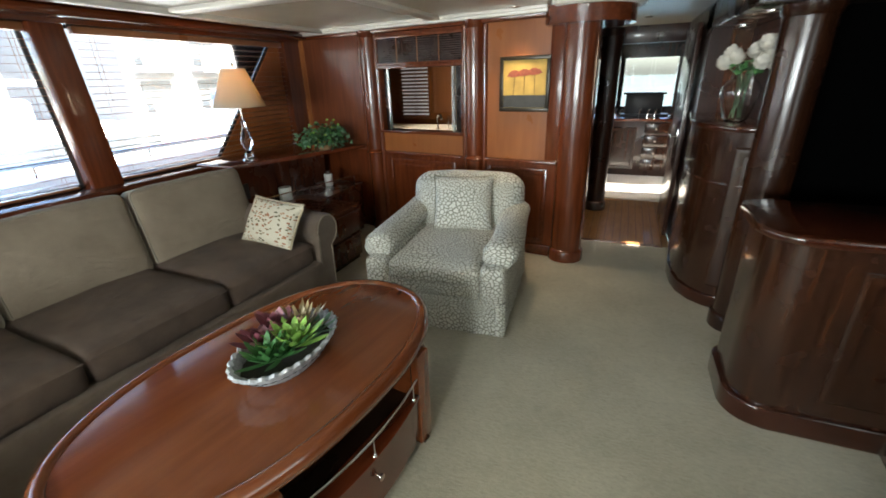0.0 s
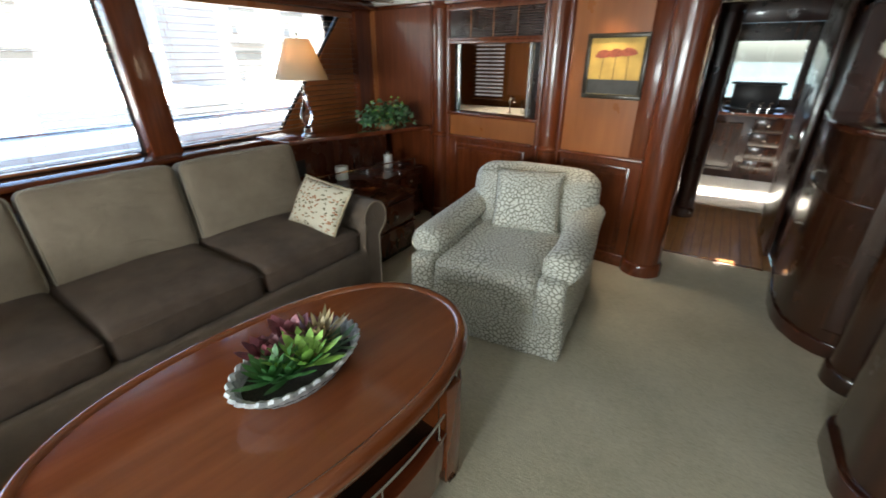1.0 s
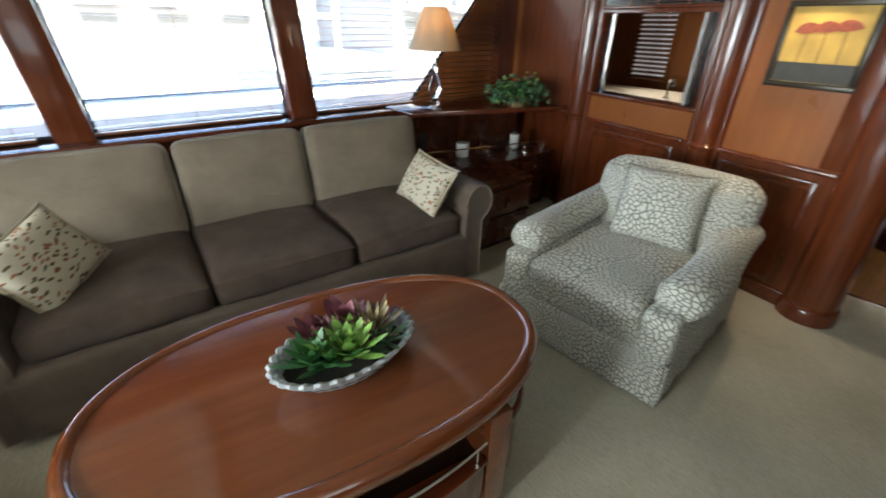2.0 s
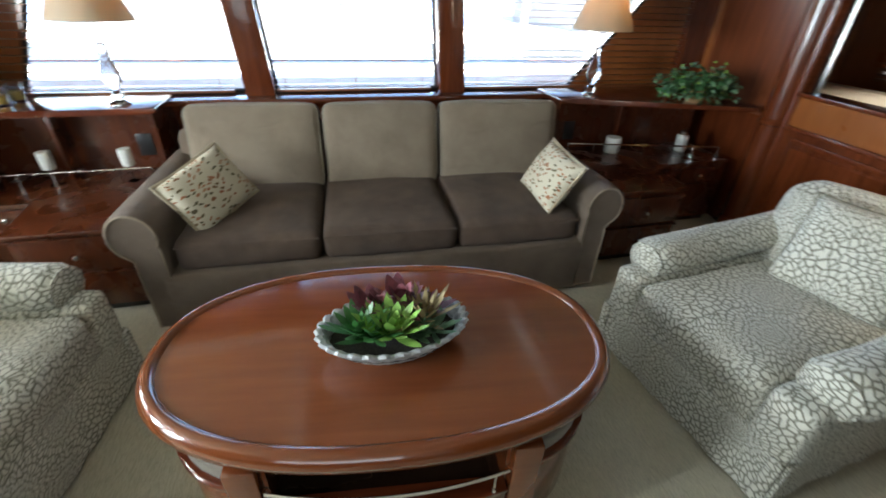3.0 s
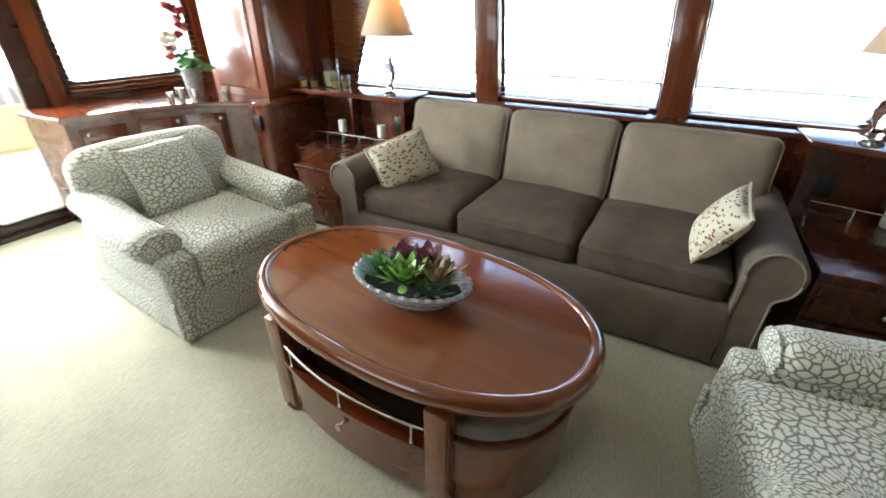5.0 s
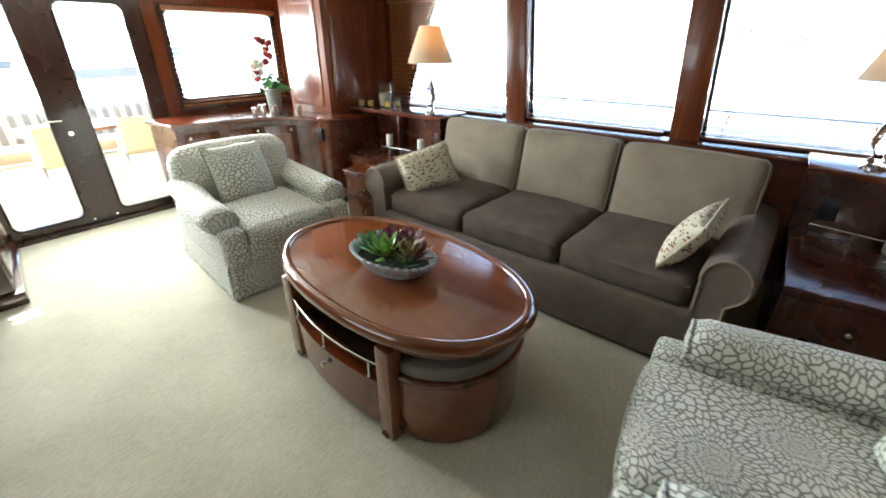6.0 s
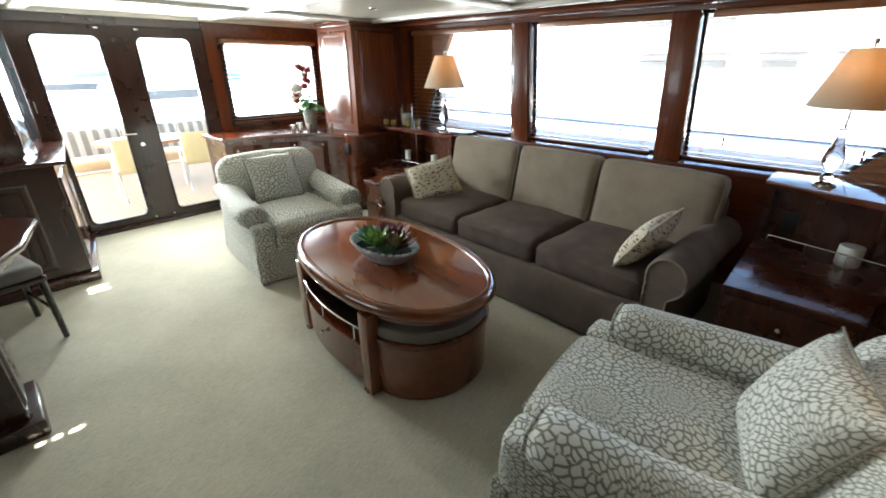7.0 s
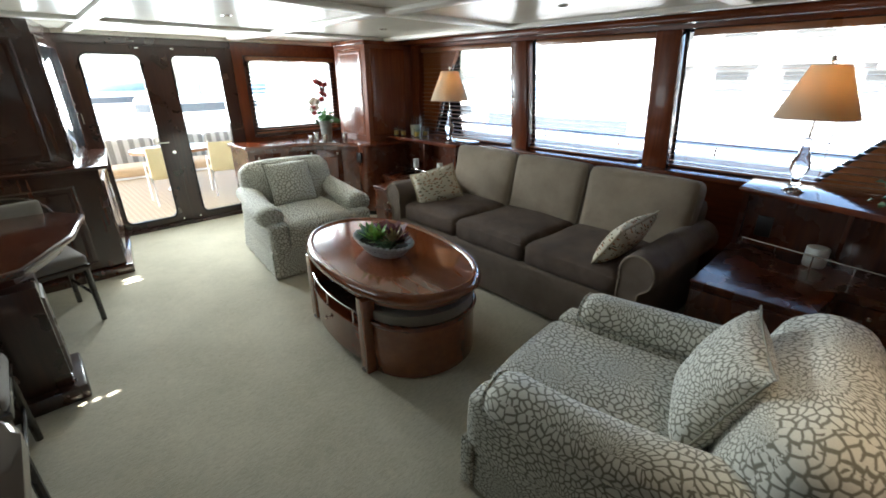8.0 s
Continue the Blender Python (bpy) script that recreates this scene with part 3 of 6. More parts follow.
def blind(name, y0, y1, z0, z1, xc, along="y", label="open wooden venetian blind with thin slats", pitch=0.046, tilt=3):
    """A lowered blind: head rail, open slats, bottom rail and tapes."""
    b = thing(name, label, "blind")
    w = y1 - y0
    m = Matrix.Translation((xc, (y0 + y1) / 2, 0)) if along == "y" else Matrix.Translation(((y0 + y1) / 2, xc, 0)) @ pose(0, 0, 0, 0, 0, 90)
    bm = boxes((-0.028, 0.028, -w / 2, w / 2, z1 - 0.045, z1), bevel=0.004)
    bmesh.ops.transform(bm, matrix=m, verts=bm.verts[:])
    part("head_rail", bm, BLINDWOOD, b)
    bm = boxes((-0.024, 0.024, -w / 2, w / 2, z0, z0 + 0.016), bevel=0.004)
    bmesh.ops.transform(bm, matrix=m, verts=bm.verts[:])
    part("bottom_rail", bm, BLINDWOOD, b)
    n = int((z1 - z0 - 0.07) / pitch)
    shared = None
    for k in range(n):
        z = z0 + 0.045 + k * pitch
        if shared is None:
            bm = boxes((-0.024, 0.024, -w / 2, w / 2, -0.0012, 0.0012))
            first = part("slat", bm, BLINDWOOD, b)
            shared = first.data
            ob = first
        else:
            ob = new("slat", shared)
            ob.parent = b
        ob.matrix_basis = m @ pose(0, 0, z, 0, tilt, 0)
    for f in (-0.44, 0.0, 0.44):
        for s in (-0.025, 0.025):
            bm = boxes((s - 0.0006, s + 0.0006, f * w - 0.0012, f * w + 0.0012, z0 + 0.01, z1 - 0.04))
            bmesh.ops.transform(bm, matrix=m, verts=bm.verts[:])
            part("cord", bm, BLINDWOOD, b)
    return b


blind("venetian_blind", -1.30, 0.10, SILL, HEAD - 0.005, XW - 0.055)
blind("venetian_blind", 0.375, 1.50, SILL, HEAD - 0.005, XW - 0.055)
blind("venetian_blind", 1.76, 3.67, SILL, HEAD - 0.005, XW - 0.055)

# aft wall with double doors and a fixed window
wall = new("wall_aft")
structure(wall, "dark mahogany aft wall", "wall")
part("wall_side", boxes((-3.6, -3.05, YA - 0.12, YA, 0.0, H + 0.06)), MAHOGANY, wall)
part("wall_side", boxes((-3.05, -1.82, YA - 0.12, YA, 0.0, 0.955)), MAHOGANY, wall)
part("wall_side", boxes((-3.05, -1.82, YA - 0.12, YA, 1.865, H + 0.06)), MAHOGANY_H, wall)
part("wall_side", boxes((-1.82, -1.70, YA - 0.12, YA, 0.0, H + 0.06)), MAHOGANY, wall)
part("header", boxes((-1.70, -0.18, YA - 0.12, YA, 1.93, H + 0.06)), DOORWOOD, wall)
part("wall_side", boxes((-0.18, 1.72, YA - 0.12, YA, 0.0, H + 0.06)), DOORWOOD, wall)
part("sill", boxes((-1.70, -0.18, YA - 0.14, YA + 0.03, -0.02, 0.035), bevel=0.008), DOORWOOD, wall, "dark wooden door sill")


def rounded(x0, x1, z0, z1, r, n=6):
    return arc(x1 - r, z1 - r, r, 0, 90, n) + arc(x0 + r, z1 - r, r, 90, 180, n) + arc(x0 + r, z0 + r, r, 180, 270, n) + arc(x1 - r, z0 + r, r, 270, 360, n)


def holed(x0, x1, z0, z1, hx0, hx1, hz0, hz1, r, y0, y1):
    """A slab in the x-z plane with a round-cornered opening."""
    inner = rounded(hx0, hx1, hz0, hz1, r)
    outer = []
    cx, cz = (hx0 + hx1) / 2, (hz0 + hz1) / 2
    for x, z in inner:
        kx = (x1 if x > cx else x0)
        kz = (z1 if z > cz else z0)
        fx = abs(x - cx) / ((hx1 - hx0) / 2)
        fz = abs(z - cz) / ((hz1 - hz0) / 2)
        if fx > 0.999:
            outer.append((kx, z))
        elif fz > 0.999:
            outer.append((x, kz))
        else:
            outer.append((kx, kz))
    bm = bmesh.new()
    n = len(inner)
    q = [[bm.verts.new((x, y, z)) for x, z in ring] for ring, y in ((inner, y0), (inner, y1), (outer, y1), (outer, y0))]
    for a, c in ((0, 1), (1, 2), (2, 3), (3, 0)):
        for k in range(n):
            j = (k + 1) % n
            try:
                bm.faces.new((q[a][k], q[a][j], q[c][j], q[c][k]))
            except ValueError:
                pass
    bmesh.ops.remove_doubles(bm, verts=bm.verts[:], dist=1e-5)
    return bm


def door_leaf(name, x0, x1, g0, g1):
    d = new(name)
    structure(d, "closed dark wood and glass aft door", "door")
    part("leaf", holed(x0, x1, 0.030, 1.945, g0, g1, 0.105, 1.845, 0.07, YA - 0.085, YA - 0.03), DOORWOOD, d)
    bm = bmesh.new()
    q = rounded(g0, g1, 0.105, 1.845, 0.07)
    tube([(x, YA - 0.03, z) for x, z in q], 0.011, bm, 6, closed=True)
    part("glazing_bead", bm, GASKET, d)
    p = part("pane", boxes((g0 - 0.01, g1 + 0.01, YA - 0.062, YA - 0.056, 0.095, 1.855)), PANE, d)
    p.visible_shadow = False
    return d


d1 = door_leaf("door_1", -0.9318, -0.172, -0.79, -0.29)
d2 = door_leaf("door_2", -1.708, -0.9322, -1.56, -1.07)
bm = tube([(-0.855, YA - 0.03, 0.955), (-0.855, YA + 0.03, 0.955), (-0.80, YA + 0.035, 0.958), (-0.74, YA + 0.035, 0.96)], 0.009)
lathe([(0.0, 0.0), (0.024, 0.0), (0.024, 0.006), (0.0, 0.006)], bm, 16, (-0.855, YA - 0.028, 0.955))
part("door_handle", bm, CHROME, d1, "polished steel lever handle")
bm = lathe([(0.0, 0.0), (0.022, 0.0), (0.02, 0.012), (0.0, 0.012)], seg=18)
bmesh.ops.transform(bm, matrix=pose(-0.90, YA - 0.031, 0.84, -90), verts=bm.verts[:])
part("lock", bm, CHROME, d1)
for x in (-0.84, -1.02):
    bm = lathe([(0.0, 0.0), (0.013, 0.0), (0.011, 0.01), (0.0, 0.012)], seg=12)
    bmesh.ops.transform(bm, matrix=pose(x, YA - 0.031, 0.07, -90), verts=bm.verts[:])
    part("bolt", bm, CHROME, d1 if x > -0.93 else d2)
for x in (-0.78, -1.10):
    part("catch", boxes((x - 0.02, x + 0.02, YA - 0.03, YA - 0.008, 1.895, 1.912), bevel=0.004), CHROME, d1 if x > -0.93 else d2)

win = structure(new("window_4"), "fixed aft window with rounded corners and dark frame", "window")
part("window_frame", holed(-3.05, -1.82, 0.955, 1.865, -2.995, -1.885, 1.02, 1.812, 0.05, YA - 0.10, YA - 0.04), DOORWOOD, win)
p = part("pane", boxes((-3.005, -1.875, YA - 0.076, YA - 0.070, 1.01, 1.822)), PANE, win)
p.visible_shadow = False
bm = tube([(x, YA - 0.04, z) for x, z in rounded(-2.995, -1.885, 1.02, 1.812, 0.05)], 0.012, None, 6, closed=True)
part("gasket", bm, GASKET, win)
part("sill", boxes((-3.05, -1.82, YA - 0.04, YA + 0.06, 0.923, 0.955), bevel=0.01), DOORWOOD, win)
blind("venetian_blind", -3.02, -1.86, 0.96, 1.855, YA - 0.012, along="x", label="open dark wooden venetian blind over the aft window")

# starboard wall and shell
structure(part("wall_starboard", boxes((1.60, 1.72, -2.7, -1.42, 0.0, H + 0.06), (1.60, 1.72, -1.42, 1.3, 0.0, 0.95), (1.60, 1.72, -1.42, 1.3, 1.95, H + 0.06)), EBONY), "dark wood starboard wall", "wall")
# recess walls coloured near-black in place of deep shade
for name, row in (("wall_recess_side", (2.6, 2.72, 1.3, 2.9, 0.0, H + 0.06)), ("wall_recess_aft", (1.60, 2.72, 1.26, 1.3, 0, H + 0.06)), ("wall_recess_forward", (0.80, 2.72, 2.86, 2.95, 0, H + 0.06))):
    structure(part(name, boxes(row), RECESS_DARK), "starboard recess wall, near-black colour standing in for its darkness", "wall")
# unseen panel added outside the starboard window; narrow gaps let slivers of sun in
GAPS = [(-1.16, -1.125, 1.47, 1.58), (-1.08, -1.045, 1.47, 1.58), (0.455, 0.485, 1.14, 1.165), (0.47, 0.495, 1.19, 1.235), (0.45, 0.475, 1.09, 1.115)]
ys = sorted({-1.5, 1.4, *[g[0] for g in GAPS], *[g[1] for g in GAPS]})
zs = sorted({0.9, 2.02, *[g[2] for g in GAPS], *[g[3] for g in GAPS]})
bm = bmesh.new()
for ya, yb in zip(ys, ys[1:]):
    for za, zb in zip(zs, zs[1:]):
        if not any(g[0] <= ya and yb <= g[1] and g[2] <= za and zb <= g[3] for g in GAPS):
            box(bm, 1.745, 1.75, ya, yb, za, zb)
bmesh.ops.remove_doubles(bm, verts=bm.verts[:], dist=1e-5)
structure(part("sun_mask_starboard", bm, CEILTRIM), "unseen pale panel added outside the starboard window to shape the sun", "shade")
# recess floor and ceiling carry the same painted darkness
structure(part("floor_recess", boxes((1.72, 2.7, 1.3, 2.95, -0.1, 0.0)), RECESS_DARK), "starboard recess floor, near-black colour standing in for its darkness", "floor")
structure(part("ceiling_recess", boxes((1.70, 2.7, 1.25, 2.95, H, H + 0.08)), RECESS_DARK), "starboard recess ceiling, near-black colour standing in for its darkness", "ceiling")

# forward bulkhead, set slightly askew: local u runs to starboard along it, face at v = 0
BK = pose(-1.5, 3.65, 0, 0, 0, -7.7)


def on_bulkhead(bm):
    bmesh.ops.transform(bm, matrix=BK, verts=bm.verts[:])
    return bm


wall = structure(new("wall_forward"), "mahogany bulkhead with columns and a serving hatch", "wall")
U0, U1 = -0.92, 0.005       # hatch
part("wall_side", on_bulkhead(boxes((-1.98, U0, 0, 0.09, 0.865, H + 0.06))), SATIN, wall)
part("wall_side", on_bulkhead(boxes((U1, 0.95, 0, 0.09, 0.865, H + 0.06))), PANEL, wall, "lighter mahogany panel")
part("wall_side", on_bulkhead(boxes((U0, U1, 0, 0.09, 0.865, 1.075))), PANEL, wall, "lighter mahogany panel")
part("wall_side", on_bulkhead(boxes((U0, U1, 0, 0.09, 1.665, H + 0.06))), MAHOGANY_H, wall)
part("wainscot", on_bulkhead(boxes((-1.98, 0.95, -0.004, 0.09, 0.0, 0.865))), MAHOGANY, wall)
part("chair_rail", on_bulkhead(boxes((-0.92, -0.02, -0.035, 0.0, 0.842, 0.872), (0.24, 0.9, -0.035, 0.0, 0.842, 0.872), bevel=0.011)), MAHOGANY_H, wall)
part("baseboard", on_bulkhead(boxes((-1.2, 0.93, -0.025, -0.004, 0.0, 0.10), bevel=0.008)), MAHOGANY_H, wall)
part("cornice", on_bulkhead(boxes((-1.98, 1.0, -0.05, 0.0, H - 0.075, H - 0.004), bevel=0.015)), MAHOGANY_H, wall)
for u, w in ((-0.47, 0.70), (0.54, 0.50)):
    raised_panel(wall, w, 0.60, BK @ pose(u, -0.006, 0.15))
part("frame_strip", on_bulkhead(boxes((0.79, 0.93, -0.006, 0, 0.875, H - 0.08), bevel=0.002)), MAHOGANY, wall)
for u, w in ((-0.47, 0.78), (0.54, 0.56)):
    for a, b, z0, z1 in ((u - w / 2, u - w / 2 + 0.03, 0.13, 0.80), (u + w / 2 - 0.03, u + w / 2, 0.13, 0.80), (u - w / 2 + 0.03, u + w / 2 - 0.03, 0.77, 0.80), (u - w / 2 + 0.03, u + w / 2 - 0.03, 0.13, 0.16)):
        part("panel_moulding", on_bulkhead(boxes((a, b, -0.018, -0.004, z0, z1), bevel=0.006)), MAHOGANY_H, wall)
# hatch lining, ledge and sliding shutter tracks
part("hatch_frame", on_bulkhead(boxes((U0 - 0.02, U1 + 0.02, -0.025, 0.13, 1.052, 1.08), (U0 - 0.02, U0 + 0.012, -0.012, 0.12, 1.08, 1.67), (U1 - 0.012, U1 + 0.02, -0.012, 0.12, 1.08, 1.67), (U0 - 0.02, U1 + 0.02, -0.02, 0.12, 1.655, 1.685), bevel=0.004)), MAHOGANY_H, wall)
part("track", on_bulkhead(boxes((U0 + 0.07, U0 + 0.095, 0.02, 0.045, 1.08, 1.655), (U1 - 0.125, U1 - 0.10, 0.02, 0.045, 1.08, 1.655))), NICKEL, wall)
part("shutter", on_bulkhead(boxes((U0 + 0.012, U0 + 0.07, 0.05, 0.07, 1.08, 1.655), (U1 - 0.10, U1 - 0.012, 0.05, 0.07, 1.08, 1.655))), EBONY, wall)
# lattice of slats above the hatch
lat = thing("slatted_vent", "dark woven slat screen framed over the hatch", "vent")
part("frame", on_bulkhead(boxes((U0 - 0.03, U1 + 0.03, -0.022, 0.0, 1.685, 1.705), (U0 - 0.03, U1 + 0.03, -0.022, 0.0, 1.915, 1.945), (U0 - 0.03, U0, -0.022, 0.0, 1.705, 1.915), (U1, U1 + 0.03, -0.022, 0.0, 1.705, 1.915), bevel=0.004)), MAHOGANY_H, lat)
part("backing", on_bulkhead(boxes((U0, U1, -0.003, 0.0, 1.70, 1.915))), EBONY, lat)
for k in range(12):
    part("slat", on_bulkhead(boxes((U0, U1, -0.012, -0.004, 1.703 + k * 0.0178, 1.714 + k * 0.0178))), DOORWOOD, lat)
for k in range(1, 4):
    u = U0 + (U1 - U0) * k / 4
    part("tape", on_bulkhead(boxes((u - 0.004, u + 0.004, -0.015, -0.011, 1.70, 1.915))), BLINDWOOD, lat)


def column(x, y, r, name="column", z0=0.0, z1=2.0, ring=True, material=None, label="round varnished mahogany column"):
    c = structure(new(name), label, "column")
    part("shaft", lathe([(r, z0 + 0.1), (r, z1 - 0.05)], seg=32, at=(x, y, 0)), material or MAHOGANY, c)
    part("base", lathe([(r + 0.018, z0), (r + 0.018, z0 + 0.08), (r + 0.008, z0 + 0.1), (r, z0 + 0.105)], seg=32, at=(x, y, 0)), material or MAHOGANY, c)
    part("capital", lathe([(r, z1 - 0.06), (r + 0.014, z1 - 0.04), (r + 0.02, z1)], seg=32, at=(x, y, 0)), material or MAHOGANY, c)
    if ring:
        part("ring", lathe([(r, 0.835), (r + 0.016, 0.845), (r + 0.018, 0.862), (r + 0.008, 0.872), (r, 0.885)], seg=32, at=(x, y, 0)), material or MAHOGANY, c)
    return c


for u, r in ((-1.04, 0.085), (0.125, 0.085)):
    p = BK @ Vector((u, 0.005, 0))
    c = column(p.x, p.y, r)
    for du in (-0.098, 0.098):
        q = BK @ Vector((u + du, 0.0, 0))
        part("reed", lathe([(0.026, 0.105), (0.026, H - 0.08)], seg=16, at=(q.x, q.y, 0)), MAHOGANY, c)
p = BK @ Vector((1.02, 0.04, 0))
column(p.x, p.y, 0.135, ring=False, z1=H - 0.03)
# rounded soffit over the corner column, with the white ceiling moulding round it
ring = arc(p.x + 0.02, p.y + 0.08, 0.34, -150, 70, 24)
structure(part("soffit", prism(ring + [(p.x - 0.3, p.y + 0.6)], H - 0.14, H - 0.012, bevel=0.015, seg=3), MAHOGANY_H), "rounded varnished mahogany soffit over the passage corner", "soffit")
bm = on_bulkhead(boxes((-1.98, 0.78, -0.10, -0.05, H - 0.045, H + 0.01), (-1.98, 0.78, -0.125, -0.10, H - 0.022, H + 0.01), bevel=0.008))
for r, z in ((0.355, 0.030), (0.385, 0.018)):
    tube([(x, y, H - z * 0.5) for x, y in arc(p.x + 0.02, p.y + 0.08, r, -125, 70, 24)], 0.016, bm, 8)
structure(part("trim_bulkhead", bm, CEILTRIM), "white double moulding where ceiling meets bulkhead", "trim")

# passage and pilothouse
structure(part("wall_passage_port", boxes((-0.62, -0.46, 3.66, 5.2, 0.0, H + 0.06)), MAHOGANY), "mahogany passage wall", "wall")
column(-0.34, 5.22, 0.105, ring=False, material=DOORWOOD, z1=H - 0.06, label="dark varnished passage column")
# low gap at y 4.07-4.19 is added so sun makes a floor patch
structure(part("wall_passage_starboard", boxes((0.42, 0.56, 4.0, 4.07, 0.0, H + 0.06), (0.42, 0.56, 4.19, 5.8, 0.0, H + 0.06), (0.42, 0.56, 4.07, 4.19, 0.0, 0.22), (0.42, 0.56, 4.07, 4.19, 0.44, H + 0.06)), DOORWOOD), "dark wood passage wall, low gap added to let sun in", "wall")
part("door_edge", boxes((-0.455, -0.435, 3.70, 3.73, 0.02, 1.9), bevel=0.004), CEILTRIM, bpy.data.objects["wall_passage_port"], "pale door edge")
d = structure(new("door_3"), "dark varnished passage door standing open", "door")
part("leaf", boxes((0.36, 0.40, 4.35, 5.15, 0.02, 1.93), bevel=0.006), DOORWOOD, d)
bm = tube([(0.36, 4.45, 0.98), (0.31, 4.45, 0.98), (0.305, 4.50, 0.98), (0.305, 4.57, 0.98)], 0.009)
box(bm, 0.350, 0.36, 4.43, 4.47, 0.90, 1.05, 0.003)
part("door_handle", bm, CHROME, d, "polished steel lever handle")
# gap in the starboard side is an unseen addition that lets sun in
structure(part("wall_pilothouse", boxes((-1.72, -1.6, 5.7, 9.1, 0, H + 0.06), (1.9, 2.02, 5.7, 6.3, 0, H + 0.06), (1.9, 2.02, 6.75, 9.1, 0, H + 0.06), (1.9, 2.02, 6.3, 6.75, 0, 0.12), (-1.7, -0.5, 5.6, 5.72, 0, H + 0.06), (0.5, 2.0, 5.8, 5.92, 0, H + 0.06), (-1.7, 2.0, 8.6, 8.72, 0.0, 0.98), (-1.7, 2.0, 8.6, 8.72, 1.78, H + 0.06), (-1.7, -1.3, 8.6, 8.72, 0.98, 1.78), (-0.30, -0.22, 8.55, 8.72, 0.98, 1.78), (0.62, 0.78, 8.55, 8.72, 0.98, 1.78), (1.7, 2.0, 8.6, 8.72, 0.98, 1.78)), DARKMAHOG), "mahogany pilothouse walls with forward windscreens", "wall")
structure(part("lintel", boxes((-0.5, 0.45, 5.66, 5.78, 1.86, H + 0.06), bevel=0.01), DOORWOOD), "dark lintel over the pilothouse opening", "trim")
win = structure(new("window_5"), "forward pilothouse windscreen", "window")
p = part("pane", boxes((-1.3, 1.7, 8.65, 8.656, 0.98, 1.78)), TINTED, win)
p.visible_shadow = False

# outer skin that closes the saloon
structure(part("roof", boxes((-3.9, 2.1, -2.75, 9.2, H + 0.09, H + 0.2)), WHITE), "white cabin roof", "roof")
structure(part("wall_galley", boxes((-3.6, -3.5, 3.95, 5.9, 0, H + 0.06), (-3.6, -0.6, 5.6, 5.7, 0, H + 0.06), (-3.6, -3.4, 3.9, 4.02, 0, H + 0.06)), PANEL), "mahogany galley walls behind the hatch", "wall")
structure(part("ceiling_galley", boxes((-3.55, -0.6, 3.75, 5.65, H - 0.005, H + 0.075)), CEIL), "cream galley ceiling", "ceiling")
structure(part("floor_galley", boxes((-3.55, -0.6, 4.09, 5.6, -0.1, -0.003)), TEAK), "teak galley floor", "floor")


# ---- sofa ----
def make_sofa():
    s = thing("sofa", "taupe-brown velour three-seat sofa with rolled arms", "sofa", (-2.62, 1.0, 0), -2.5)
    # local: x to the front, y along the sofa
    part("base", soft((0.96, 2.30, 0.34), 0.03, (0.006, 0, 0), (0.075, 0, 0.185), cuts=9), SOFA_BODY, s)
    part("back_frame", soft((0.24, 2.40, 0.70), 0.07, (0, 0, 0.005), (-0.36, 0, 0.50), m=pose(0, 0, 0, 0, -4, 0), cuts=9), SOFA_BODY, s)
    for sy in (-1, 1):
        # rolled arm: profile in y-z swept along x
        prof = [(1.06, 0.03), (1.06, 0.50)] + [(1.175 + 0.118 * math.cos(radians(a)), 0.568 + 0.118 * math.sin(radians(a))) for a in range(205, -66, -15)] + [(1.205, 0.44), (1.20, 0.03)]
        bm = bmesh.new()
        xs = [-0.44, -0.42, -0.2, 0.1, 0.46, 0.535, 0.55]
        ins = [0.02, 0.0, 0.0, 0.0, 0.0, 0.006, 0.022]
        cy, cz = 1.15 + (0.03 if sy > 0 else 0.01), 0.40
        rings = []
        for x, q in zip(xs, ins):
            rings.append([bm.verts.new((x, sy * (cy + (y - 1.15) * (1 - q * 3)), cz + (z - cz) * (1 - q))) for y, z in prof])
        n = len(prof)
        for a, c in zip(rings, rings[1:]):
            for k in range(n):
                bm.faces.new((a[k], a[(k + 1) % n], c[(k + 1) % n], c[k]))
        bm.faces.new(rings[0])
        bm.faces.new(rings[-1])
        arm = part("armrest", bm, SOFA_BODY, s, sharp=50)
        face = [(0.551, sy * (cy + (y - 1.15) * 0.86), cz + (z - cz) * 0.965) for y, z in prof]
        part("piping", tube(face, 0.006, None, 6, closed=True), SOFA_BACK, arm)
        for x in (-0.38, 0.48):
            part("foot", boxes((x - 0.025, x + 0.025, sy * 1.12 - 0.025, sy * 1.12 + 0.025, 0.0, 0.035), bevel=0.004), EBONY, s)
    spans = ((-1.055, -0.36), (-0.355, 0.365), (0.37, 1.08))
    for k, (a, b) in enumerate(spans):
        c = part("seat_cushion", soft((0.84, b - a, 0.175), 0.05, (0.02, 0.0, 0.028), (0.10, (a + b) / 2, 0.425), cuts=13, seed=3.0 + k * 5), SOFA_SEAT, s, "dark brown velour seat cushion")
        h = (b - a) / 2 - 0.012
        y = (a + b) / 2
        rim = [(0.52, y - h, 0.48), (0.525, y, 0.485), (0.52, y + h, 0.48)]
        part("piping", tube(rim, 0.006, None, 6), SOFA_SEAT, c)
    spans = ((-1.115, -0.345), (-0.34, 0.385), (0.39, 1.21))
    for k, (a, b) in enumerate(spans):
        w = b - a - 0.012
        m = pose(-0.265, (a + b) / 2, 0.712, 0, -12, 0)
        c = part("back_cushion", soft((0.17, w, 0.52), 0.055, (0.03, 0.0, 0.008), (0, 0, 0), m=m, cuts=13, seed=9.0 + k * 3), SOFA_BACK, s, "olive-taupe velour back cushion")
        pts = [m @ Vector((0.06, y, z)) for y, z in rounded(-w / 2 + 0.008, w / 2 - 0.008, -0.25, 0.252, 0.05, 5)]
